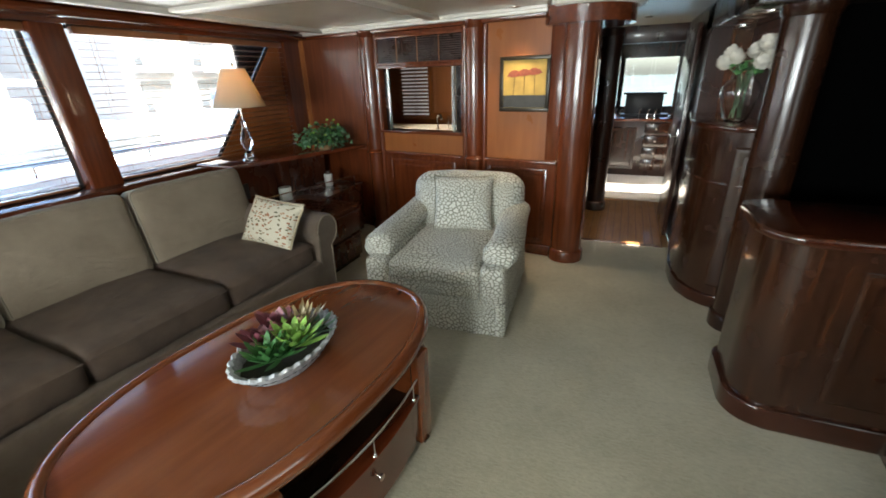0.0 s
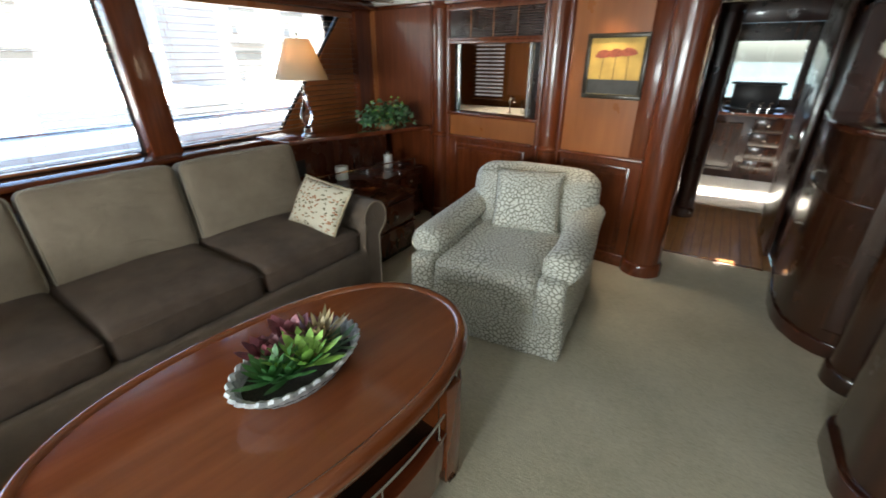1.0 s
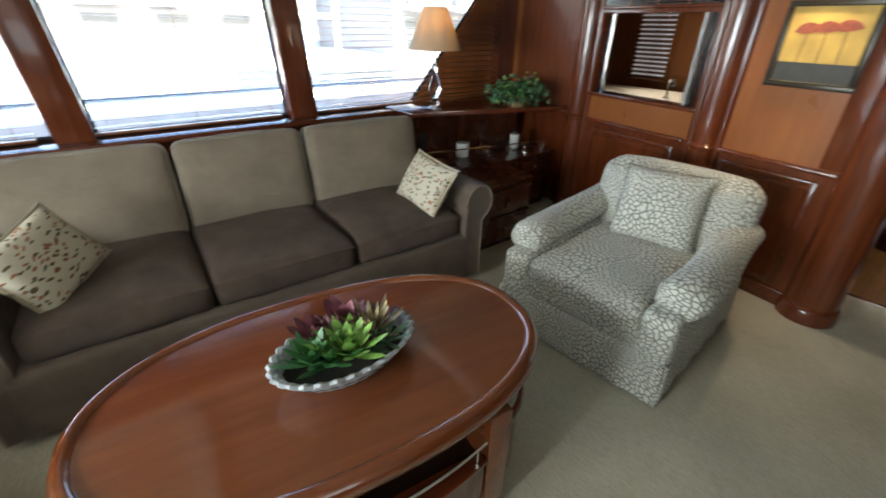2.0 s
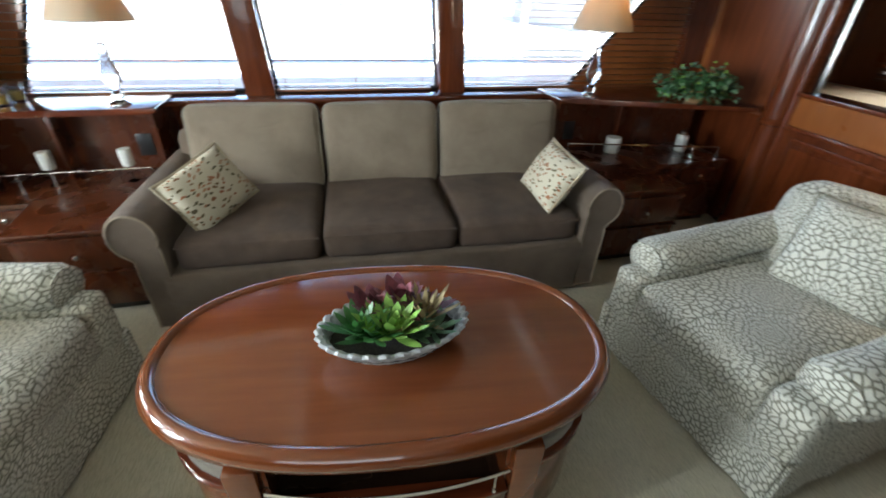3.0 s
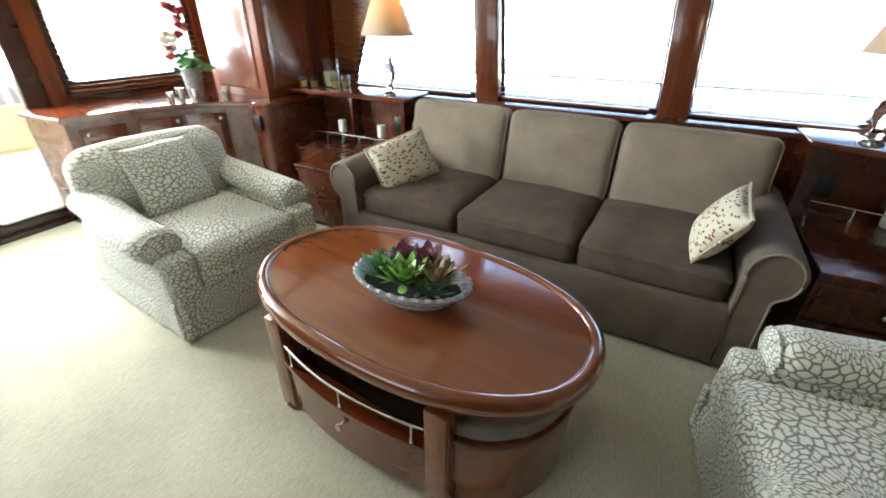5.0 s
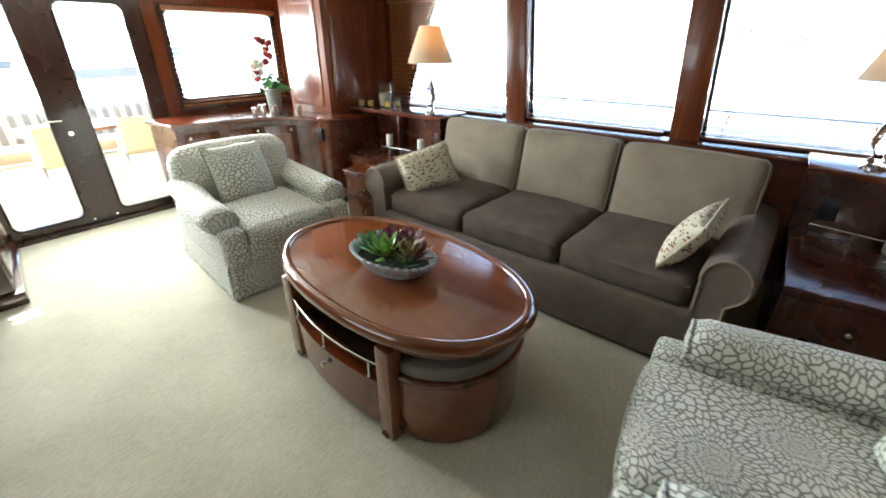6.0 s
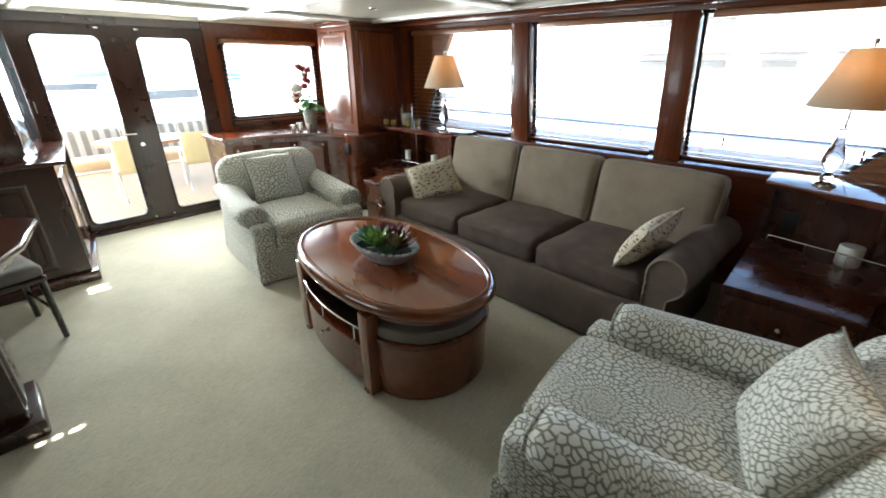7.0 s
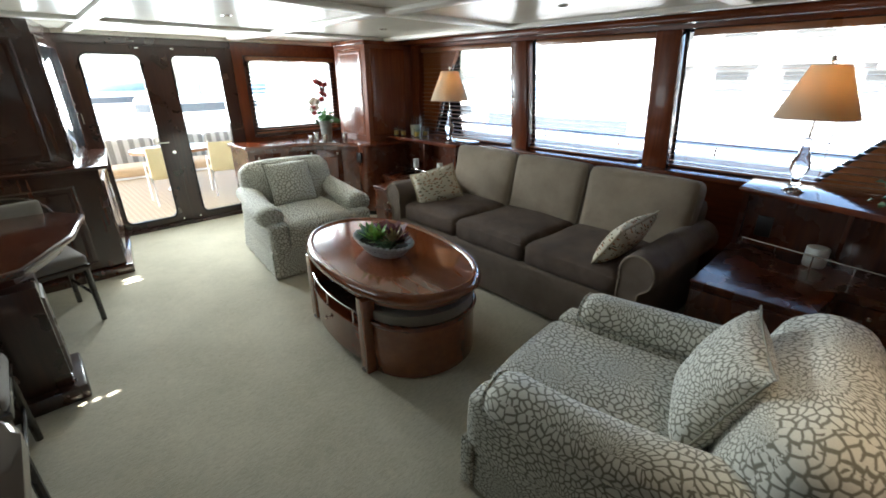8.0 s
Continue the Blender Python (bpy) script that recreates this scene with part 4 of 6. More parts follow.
        part("piping", tube(pts, 0.006, None, 6, closed=True), PIPING, c)
    return s


make_sofa()


def scatter(at, rx, ry, rz, w, h, d, label):
    c = thing("throw_pillow", label, "pillow")
    m = pose(*at, rx, ry, rz)
    bm = bmesh.new()
    n = 16
    grid = {}
    for sgn in (1, -1):
        for i in range(n + 1):
            for j in range(n + 1):
                u, v = -1 + 2 * i / n, -1 + 2 * j / n
                edge = i in (0, n) or j in (0, n)
                if sgn < 0 and edge:
                    grid[(sgn, i, j)] = grid[(1, i, j)]
                    continue
                t = (max(0, (1 - u * u) * (1 - v * v))) ** 0.42
                pinch = 1 - 0.06 * (1 - abs(u) ** 3) * abs(v) ** 4
                pinch2 = 1 - 0.06 * (1 - abs(v) ** 3) * abs(u) ** 4
                p = Vector((sgn * d / 2 * t, u * w / 2 * pinch2 * 1.0, v * h / 2 * pinch))
                p += noise.noise_vector(Vector((p.y * 9, p.z * 9, at[1] * 3 + sgn))) * 0.006
                grid[(sgn, i, j)] = bm.verts.new(p)
        for i in range(n):
            for j in range(n):
                bm.faces.new([grid[(sgn, a, b)] for a, b in ((i, j), (i + 1, j), (i + 1, j + 1), (i, j + 1))])
    bm.normal_update()
    return c, bm, m


def pillow(at, rx, ry, rz, w, h, d, material, label, trim=None):
    c, bm, m = scatter(at, rx, ry, rz, w, h, d, label)
    c.matrix_basis = m
    part("cover", bm, material, c, uv=1.0, sharp=70)
    pts = [(0, y * w / 2, z * h / 2) for y, z in [(-1 + 2 * k / 14, -1) for k in range(14)] + [(1, -1 + 2 * k / 14) for k in range(14)] + [(1 - 2 * k / 14, 1) for k in range(14)] + [(-1, 1 - 2 * k / 14) for k in range(14)]]
    pts = [(p[0], p[1] * (1 - 0.06 * (1 - abs(p[2] / (h / 2)) ** 3) * (abs(p[1]) > w / 2 - 1e-4)), p[2] * (1 - 0.06 * (1 - abs(p[1] / (w / 2)) ** 3) * (abs(p[2]) > h / 2 - 1e-4))) for p in pts]
    part("fringe" if trim else "piping", tube(pts, 0.009 if trim else 0.005, None, 6, closed=True), trim or material, c)
    return c


TRIM = cloth("gold_rope_trim", (0.38, 0.31, 0.20), (0.52, 0.44, 0.30), 300, 0.9)
pillow((-2.42, 0.085, 0.66), 16, -30, 48, 0.43, 0.325, 0.15, SPRIG, "cream cotton throw pillow printed with brown sprigs, rope edged", TRIM)
pillow((-2.31, 1.965, 0.655), -4, -32, -92, 0.46, 0.33, 0.15, SPRIG, "cream cotton throw pillow printed with brown sprigs, rope edged", TRIM)


# ---- armchairs ----
def make_armchair(at, rz, size, label):
    """Local: faces -y, width along x; boxy arms whose fronts stand proud of the rolled arm pads."""
    a = thing("armchair", label, "armchair", at, rz, "patterned armchairs")
    a.matrix_basis = pose(*at, 0, 0, rz) @ Matrix.Diagonal((*size, 1))
    part("base", soft((0.84, 0.94, 0.30), 0.03, (0, 0.0, 0), (0, 0.03, 0.17), cuts=9), BLOOM, a, uv=1.0)
    # skirt: a wavy cloth that flares a little, with box pleats at the corners
    bm = bmesh.new()
    ring = []
    for x0, y0, x1, y1 in ((-0.44, -0.465, 0.44, -0.465), (0.44, -0.465, 0.44, 0.53), (0.44, 0.53, -0.44, 0.53), (-0.44, 0.53, -0.44, -0.465)):
        ring += [(x0 + (x1 - x0) * k / 18, y0 + (y1 - y0) * k / 18) for k in range(18)]
    rows = []
    for f, z in ((0.985, 0.272), (1.0, 0.262), (1.005, 0.20), (1.015, 0.11), (1.03, 0.014)):
        row = []
        for k, (x, y) in enumerate(ring):
            wave = 1 + 0.012 * (0.27 - z) / 0.25 * math.sin(k * 1.9 + 0.6 * math.sin(k * 0.7))
            row.append(bm.verts.new((x * f * wave, y * f * wave, z)))
        rows.append(row)
    for p, q in zip(rows, rows[1:]):
        for k in range(len(ring)):
            j = (k + 1) % len(ring)
            bm.faces.new((p[k], p[j], q[j], q[k]))
    sk = part("skirt", bm, BLOOM, a, uv=1.0, sharp=60)
    for sx in (-1, 1):
        part("pleat", soft((0.045, 0.014, 0.24), 0.006, (0, 0.004, 0), (sx * 0.425, -0.478, 0.135), cuts=5), BLOOM, sk, uv=1.0)
        part("pleat", soft((0.014, 0.045, 0.24), 0.006, (0.004, 0, 0), (sx * 0.452, -0.445, 0.135), cuts=5), BLOOM, sk, uv=1.0)
    part("front_rail", soft((0.60, 0.10, 0.15), 0.03, (0, 0.01, 0), (0, -0.415, 0.325), cuts=9), BLOOM, a, uv=1.0)
    seat = part("seat_cushion", soft((0.585, 0.80, 0.155), 0.05, (0, 0.022, 0.035), (0, -0.075, 0.415), cuts=13, seed=2.0), BLOOM, a, uv=1.0)
    welt = [(x, -0.478, 0.455) for x in (-0.26, -0.13, 0.0, 0.13, 0.26)]
    part("piping", tube(welt, 0.006, None, 6), BLOOM, seat, uv=1.0)
    m = pose(0, 0.405, 0.605, -13, 0, 0)
    part("backrest", soft((0.84, 0.25, 0.56), 0.115, (0.014, 0.04, 0.022), (0, 0, 0), m=m, cuts=13, seed=4.0), BLOOM, a, uv=1.0)
    part("back_panel", soft((0.82, 0.10, 0.60), 0.04, (0, 0.01, 0), (0, 0.50, 0.50), m=pose(0, 0, 0, -3, 0, 0), cuts=9), BLOOM, a, uv=1.0)
    for sx in (-1, 1):
        # arm box with its front post, rounded over at the top
        part("arm_panel", soft((0.155, 0.95, 0.29), 0.035, (0.006, 0.004, 0.008), (sx * 0.372, 0.005, 0.345), cuts=11, seed=6.0 + sx), BLOOM, a, uv=1.0)
        # rolled pad: a full round front with a gathered rim, swelling outwards and rising to the back
        bm = bmesh.new()
        rings = []
        for k in range(17):
            t = k / 16
            y = -0.375 + 0.80 * t
            f = (0.80 + 0.20 * min(1, t / 0.06) ** 0.5) * (1.05 - 0.08 * t)
            zc = 0.533 + 0.06 * t ** 1.6
            xc = 0.392 + 0.012 * math.sin(5 * t)
            row = []
            for j in range(26):
                q = 2 * math.pi * j / 26
                lump = 1 + 0.02 * math.sin(3 * q + 7 * t) + 0.012 * math.sin(11 * q) * (1 - min(1, t / 0.25))
                dz = 0.092 * f * lump * math.sin(q)
                row.append(bm.verts.new((sx * (xc + 0.104 * f * lump * math.cos(q)), y, zc + (dz if dz > 0 else dz * 0.95))))
            rings.append(row)
        for p, q in zip(rings, rings[1:]):
            for j in range(26):
                bm.faces.new((p[j], p[(j + 1) % 26], q[(j + 1) % 26], q[j]))
        cap = bm.verts.new((sx * 0.392, -0.388, 0.535))
        for j in range(26):
            bm.faces.new((rings[0][j], rings[0][(j + 1) % 26], cap))
        bm.faces.new(rings[-1])
        pad = part("armrest", bm, BLOOM, a, uv=1.0, sharp=70)
        pts = [(sx * (0.392 + 0.090 * math.cos(q)), -0.374, 0.533 + 0.079 * math.sin(q)) for q in [2 * math.pi * j / 22 for j in range(22)]]
        part("piping", tube(pts, 0.005, None, 6, closed=True), BLOOM, pad, uv=1.0)
    for sx in (-1, 1):
        for sy in (-1, 1):
            part("foot", boxes((sx * 0.34 - 0.02, sx * 0.34 + 0.02, sy * 0.36 - 0.02, sy * 0.36 + 0.02, 0, 0.03)), EBONY, a)
    return a


CH_A, CH_B = ((-1.481, -0.773, 0), 173.0), ((-1.192, 2.565, 0), 5.0)
make_armchair(*CH_A, (1.04, 1.0, 0.97), "cream and taupe petal-patterned armchair near the aft doors")
make_armchair(*CH_B, (1.05, 1.11, 0.95), "cream and taupe petal-patterned armchair before the forward bulkhead")
for (at, rz), (dx, dy, z, yaw, lean) in ((CH_A, (-0.03, 0.20, 0.665, 6, -22)), (CH_B, (0.02, 0.225, 0.655, 10, -24))):
    pl = pillow((0, 0, 0), 0, 0, 0, 0.46, 0.44, 0.19, BLOOM, "square petal-patterned cushion leaning in the armchair")
    pl.matrix_basis = pose(*at, 0, 0, rz) @ pose(dx, dy, z, 0, 0, -90 + yaw) @ pose(0, 0, 0, 0, lean, 0)


# ---- coffee table with tucked stools ----
def make_coffee_table():
    t = thing("coffee_table", "oval varnished mahogany coffee table with a raised rim", "coffee table", (-1.248, 0.839, 0), -7.5)
    t.matrix_basis = pose(-1.248, 0.839, 0, 0, 0, -7.5) @ Matrix.Diagonal((1, 1, 1.047, 1))
    top = oval(0, 0, 0.407, 0.721, 72, 2.29)
    part("tabletop", prism(top, 0.49, 0.528), TABLETOP, t, "polished reddish mahogany top")
    part("rim", sweep(top, [(-0.006, 0.486), (0.022, 0.474), (0.040, 0.486), (0.044, 0.508), (0.036, 0.528), (0.018, 0.541), (0.004, 0.541), (-0.008, 0.533), (-0.010, 0.527)]), TABLETOP, t, sharp=60)
    part("apron", prism(oval(0, 0, 0.395, 0.69, 72, 2.29), 0.43, 0.49), TABLETOP, t)
    for sx in (-1, 1):
        for sy in (-1, 1):
            m = Matrix.Diagonal((sx, sy, 1, 1))
            bm = boxes((0.33, 0.405, 0.35, 0.437, 0.0, 0.46), bevel=0.008)
            bmesh.ops.transform(bm, matrix=m, verts=bm.verts[:])
            part("post", bm, TABLETOP, t)
    # body between the posts: bowed drawer below, open niche with a gallery rail above
    # body and niche back in near-black wood, so the recess's shade is coloured in
    part("body", boxes((-0.37, 0.37, -0.355, 0.355, 0.04, 0.266)), EBONY, t)
    part("niche_back", boxes((-0.02, 0.02, -0.355, 0.355, 0.27, 0.44)), EBONY, t)
    for sy in (-1, 1):
        part("niche_side", boxes((-0.37, 0.37, sy * 0.35 - 0.01, sy * 0.35 + 0.01, 0.04, 0.44)), TABLETOP, t)
    for sx in (-1, 1):
        out = [(sx * (0.396 + 0.042 * (1 - (y / 0.345) ** 2)), y) for y in [-0.345 + 0.69 * k / 16 for k in range(17)]]
        ring = out + [(sx * 0.36, 0.345), (sx * 0.36, -0.345)]
        # drawer and shelf edge take a darker wood for the shade under the top
        dr = part("drawer", prism(ring if sx > 0 else ring[::-1], 0.05, 0.262, bevel=0.003), BARTOP, t)
        knob(dr, (sx * 0.437, 0.0, 0.19), (sx, 0, 0), 0.014)
        part("shelf_edge", prism([(x + sx * 0.012, y) for x, y in out] + [(sx * 0.36, 0.345), (sx * 0.36, -0.345)], 0.264, 0.28, bevel=0.005), BARTOP, t)
        rail = [(x + sx * 0.0, y, 0.355) for x, y in out]
        bm = tube(rail, 0.0055)
        for f in (1, 8, 15):
            x, y = out[f]
            tube([(x, y, 0.28), (x, y, 0.355)], 0.005, bm)
            lathe([(0.0, 0), (0.010, 0), (0.008, 0.008), (0.0, 0.01)], bm, 10, (x, y, 0.28))
        part("gallery_rail", bm, CHROME, t, "polished steel gallery rail")
    for sx in (-1, 1):
        for sy in (-1, 1):
            part("foot", boxes((sx * 0.39 - 0.02, sx * 0.39 + 0.02, sy * 0.385 - 0.02, sy * 0.385 + 0.02, 0, 0.01)), EBONY, t)
    return t


make_coffee_table()


def make_stool(at, rz):
    s = thing("tucked_stool", "half-oval mahogany stool with taupe cushion tucked under the table", "stool", at, rz, "stools under the coffee table")
    out = [(0.352 * math.cos(radians(a)), 0.30 * math.sin(radians(a))) for a in range(0, 181, 10)]
    out = out + [(-0.342, -0.02), (0.342, -0.02)]
    part("drum", prism(out, 0.012, 0.325, bevel=0.004), TABLETOP, s)
    part("bead", prism([(x * 1.045, y * 1.045) for x, y in out], 0.325, 0.352, bevel=0.010, seg=3), BARTOP, s, "dark moulded bead")
    part("cushion", prism([(x * 0.985, y * 0.985) for x, y in out], 0.352, 0.415, bevel=0.012, seg=3), TAUPE_VINYL, s, "taupe cloth cushion")
    part("plinth", prism([(x * 0.93, y * 0.93) for x, y in out], 0.0, 0.014), EBONY, s)
    return s


make_stool((-1.196, 1.231, 0), -7.5)
make_stool((-1.300, 0.447, 0), 172.5)


# ---- succulent bowl on the coffee table ----
def rosette(parent, at, n, r, tilt, width, material, seed, name="rosette", thick=0.006, up=0.5):
    rnd = random.Random(seed)
    bm = bmesh.new()
    heart = bm.verts.new(at)
    for k in range(n):
        t = k / max(1, n - 1)
        a = k * 2.39996 + rnd.uniform(-0.2, 0.2)
        elev = radians(15 + tilt * (1 - t) + rnd.uniform(-8, 8))
        L = r * (0.55 + 0.5 * t) * rnd.uniform(0.85, 1.1)
        d = Vector((math.cos(a) * math.cos(elev), math.sin(a) * math.cos(elev), math.sin(elev)))
        s = Vector((-math.sin(a), math.cos(a), 0))
        nrm = d.cross(s)
        rows = []
        for q, wq in ((0.0, 0.35), (0.35, 0.9), (0.65, 1.0), (0.85, 0.65), (1.0, 0.03)):
            c = Vector(at) + d * L * q + Vector((0, 0, up * L * 0.25 * q * q))
            w = width * wq
            rows.append([bm.verts.new(c - s * w), bm.verts.new(c + nrm * -thick * (1 - q)), bm.verts.new(c + s * w), bm.verts.new(c + nrm * thick * 0.4 * (1 - q))])
        for j in range(4):
            bm.faces.new((heart, rows[0][j], rows[0][(j + 1) % 4]))
        for x, y in zip(rows, rows[1:]):
            for j in range(4):
                bm.faces.new((x[j], x[(j + 1) % 4], y[(j + 1) % 4], y[j]))
    return part(name, bm, material, parent, sharp=60)


def make_bowl():
    b = thing("planter_bowl", "oval grey stone planter bowl with a scalloped rim", "planter", (-1.213, 0.858, 0.5535), 2)
    n = 120
    bm = bmesh.new()
    prof = [(0.60, 0.0), (0.75, 0.02), (0.96, 0.062), (1.03, 0.074), (1.0, 0.082), (0.93, 0.078), (0.86, 0.055)]
    rings = []
    for f, z in prof:
        row = []
        for k in range(n):
            a = 2 * math.pi * k / n
            sc = 1 + (0.022 * math.cos(30 * a) if f > 0.9 else 0.010 * math.cos(30 * a))
            zz = z * 1.2 + (0.005 * math.cos(30 * a + 0.5) if f > 0.9 else 0)
            row.append(bm.verts.new((0.149 * f * sc * math.cos(a), 0.240 * f * sc * math.sin(a), zz)))
        rings.append(row)
    for a, c in zip(rings, rings[1:]):
        for k in range(n):
            bm.faces.new((a[k], a[(k + 1) % n], c[(k + 1) % n], c[k]))
    bm.faces.new(rings[0])
    part("shell", bm, STONE, b)
    part("soil", lathe([(0.0, 0.052), (0.99, 0.05)], seg=40, sx=0.132, sy=0.213), SOIL, b)
    succ = [((0.035, -0.01, 0.07), 30, 0.115, 55, 0.013, LEAF_PALE, 1), ((0.01, -0.10, 0.07), 30, 0.10, 55, 0.010, LEAF, 2), ((0.0, 0.085, 0.07), 34, 0.115, 55, 0.007, LEAF_TAN, 3),
            ((-0.055, -0.05, 0.075), 22, 0.10, 60, 0.016, LEAF_RED, 4), ((-0.06, 0.03, 0.08), 22, 0.11, 60, 0.018, LEAF_RED, 5), ((0.045, 0.10, 0.062), 24, 0.085, 40, 0.007, LEAF_GREY, 6), ((0.03, -0.06, 0.065), 24, 0.10, 45, 0.009, LEAF, 7), ((-0.04, 0.10, 0.065), 20, 0.085, 55, 0.012, LEAF_RED, 8), ((0.04, 0.05, 0.06), 24, 0.075, 35, 0.008, LEAF_GREY, 9)]
    for at, n_, r, tilt, w, m, sd in succ:
        rosette(b, (at[0] * 1.15, at[1] * 1.15, at[2] + 0.012), n_, r * 1.2, tilt, w * 1.35, m, sd, "succulent")
    return b


make_bowl()


# ---- end cabinets beside the sofa ----
def end_cabinet(forward):
    lab = "mahogany end cabinet with shelves and gallery rail"
    s = 1 if forward else -1
    c = thing("end_cabinet", lab + (" forward of the sofa" if forward else " aft of the sofa"), "cabinet")
    y0 = 2.40 if forward else -0.30     # sofa-side end
    L = (3.70 - 2.40) if forward else 1.18
    y1 = y0 + s * L
    ym = y0 + s * 0.55
    zt = 0.937
    zl = 0.53 if forward else 0.51
    xf = -2.28 if forward else -2.38    # drawer front
    xr = -2.70 if forward else -2.78    # recessed front
    xu = -3.10                          # upper front
    xe = -2.66 if forward else -3.06    # upper front at the far end

    def yy(a, b):
        return (min(a, b), max(a, b))

    top = [(XW + 0.002, y0 - s * 0.03), (xu + 0.05, y0 - s * 0.03), (xu + 0.06, y0 + s * 0.03), ((xu + xe) / 2 + 0.045, (y0 + y1) / 2), (xe + 0.05, y1), (XW + 0.002, y1)]
    part("top", prism(top if s > 0 else top[::-1], zt - 0.035, zt, bevel=0.012, seg=3), BARTOP, c)
    part("side_panel", boxes((XW + 0.002, xu + 0.02, *yy(y0, y0 + s * 0.03), zl, zt - 0.035)), MIDMAHOG, c)
    part("back_panel", boxes((XW + 0.002, XW + 0.30 if forward else XW + 0.22, *yy(y0 + s * 0.03, y1), zl, zt - 0.035)), MIDMAHOG, c)
    part("divider", boxes((XW + 0.2, xu + 0.0, *yy(ym - 0.011, ym + 0.011), zl, zt - 0.035), bevel=0.003), MIDMAHOG, c)
    body = [(XW + 0.002, y0), (xf + 0.01, y0), (xf + 0.01, ym), (xr, ym + s * 0.04), (xr, y1), (XW + 0.002, y1)]
    part("body", prism(body if s > 0 else body[::-1], 0.05, zl - 0.02), MIDMAHOG, c)
    part("plinth", prism([(x - 0.03, y) for x, y in body] if s > 0 else [(x - 0.03, y) for x, y in body][::-1], 0.0, 0.05), EBONY, c)
    slab = [(XW + 0.002, y0 - s * 0.005), (xf + 0.03, y0 - s * 0.005), (xf + 0.03, ym + s * 0.012), (xr + 0.025, ym + s * 0.055), (xr + 0.025, y1), (XW + 0.002, y1)]
    part("ledge", prism(slab if s > 0 else slab[::-1], zl - 0.02, zl, bevel=0.007, seg=3), MIDMAHOG, c)
    for za, zb, zk in ((0.06, 0.255, 0.17), (0.285, 0.465, 0.375)):
        d = part("drawer", boxes((xf + 0.006, xf + 0.026, *yy(y0 + s * 0.02, ym - s * 0.015), za, zb), bevel=0.005), MIDMAHOG, c)
        knob(d, (xf + 0.026, (y0 + ym) / 2, zk))
        part("bead", boxes((xf + 0.006, xf + 0.034, *yy(y0 + s * 0.005, ym), zb + 0.002, zb + 0.014), bevel=0.004), MIDMAHOG, d)
    n = 2 if forward else 1
    for k in range(n):
        a = ym + s * (0.07 + k * 0.30)
        d = part("drawer", boxes((xr - 0.004, xr + 0.014, *yy(a, a + s * 0.28), 0.36, 0.47), bevel=0.004), MIDMAHOG, c)
        knob(d, (xr + 0.014, a + s * 0.14, 0.42))
        part("door", boxes((xr - 0.004, xr + 0.014, *yy(a, a + s * 0.28), 0.07, 0.345), bevel=0.004), MIDMAHOG, c)
    # gallery rail along the ledge
    ya, yb = y0 + s * 0.07, y1 - s * 0.08
    bm = tube([(xu + 0.10, ya, zl + 0.085), (xu + 0.10 + (xe - xu) * 0.6, yb, zl + 0.085)], 0.0055)
    for k in range(7):
        f = k / 6
        p = (xu + 0.10 + (xe - xu) * 0.6 * f, ya + (yb - ya) * f)
        tube([(*p, zl), (*p, zl + 0.085)], 0.004, bm)
    part("gallery_rail", bm, CHROME, c, "polished steel gallery rail")
    part("socket", boxes((XW + 0.29 if forward else XW + 0.222, XW + 0.309 if forward else XW + 0.229, *yy(y0 + s * 0.10, y0 + s * 0.19), 0.60, 0.74), bevel=0.003), BLACK, c, "black electric socket plate")
    return c


end_cabinet(True)
end_cabinet(False)


def candle(x, y, z, r=0.038, h=0.10, lid=False, foot=0.0):
    c = thing("candle_jar", "pale candle in a glass jar" + (" with a steel lid" if lid else ""), "candle", (x, y, z), 0, "candle jars on the end cabinets")
    if foot:
        part("stem", lathe([(0.03, 0.0), (0.028, 0.006), (0.008, 0.015), (0.008, foot - 0.008), (0.03, foot)], seg=18), GLASSY, c)
    part("jar", lathe([(r * 0.9, foot), (r, foot + 0.01), (r, foot + h), (r * 0.97, foot + h + 0.004)], seg=24), CERAMIC, c)
    if lid:
        part("lid", lathe([(r * 0.7, foot + h + 0.004), (r * 0.75, foot + h + 0.035), (r * 0.5, foot + h + 0.042), (0.0, foot + h + 0.045)], seg=24), NICKEL, c, "steel lid")
    return c


candle(-3.00, 2.86, 0.53, 0.058, 0.115)
candle(-2.95, 3.46, 0.53, 0.044, 0.12, True)
candle(-3.02, -0.90, 0.51, 0.034, 0.10, False, 0.10)
candle(-3.02, -0.49, 0.51, 0.034, 0.10, False, 0.10)


# ---- table lamps ----
def make_lamp(x, y, z):
    l = thing("table_lamp", "lit table lamp with clear glass body and cream shade", "table lamp", (x, y, z), 0, "table lamps on the end cabinets")
    part("base", lathe([(0.058, 0.0), (0.058, 0.012), (0.045, 0.022), (0.028, 0.03), (0.0, 0.03)], seg=28), CHROME, l, "polished base")
    part("body", lathe([(0.026, 0.03), (0.040, 0.045), (0.024, 0.07), (0.020, 0.085), (0.046, 0.13), (0.052, 0.165), (0.040, 0.215), (0.022, 0.27), (0.016, 0.31), (0.022, 0.325), (0.012, 0.335), (0.0, 0.335)], seg=28), GLASSY, l, "clear glass baluster body")
    part("stem", lathe([(0.006, 0.335), (0.006, 0.755), (0.014, 0.76), (0.012, 0.785), (0.0, 0.79)], seg=12), NICKEL, l)
    part("shade", lathe([(0.207, 0.445), (0.092, 0.74), (0.0905, 0.74), (0.205, 0.445)], seg=40), SHADE, l, "cream tapered cloth shade, warmly lit")
    part("bulb", lathe([(0.0, 0.575), (0.02, 0.58), (0.03, 0.61), (0.024, 0.64), (0.012, 0.665), (0.0, 0.665)], seg=16), BULB, l)
    return l


make_lamp(-3.12, 2.64, 0.937)
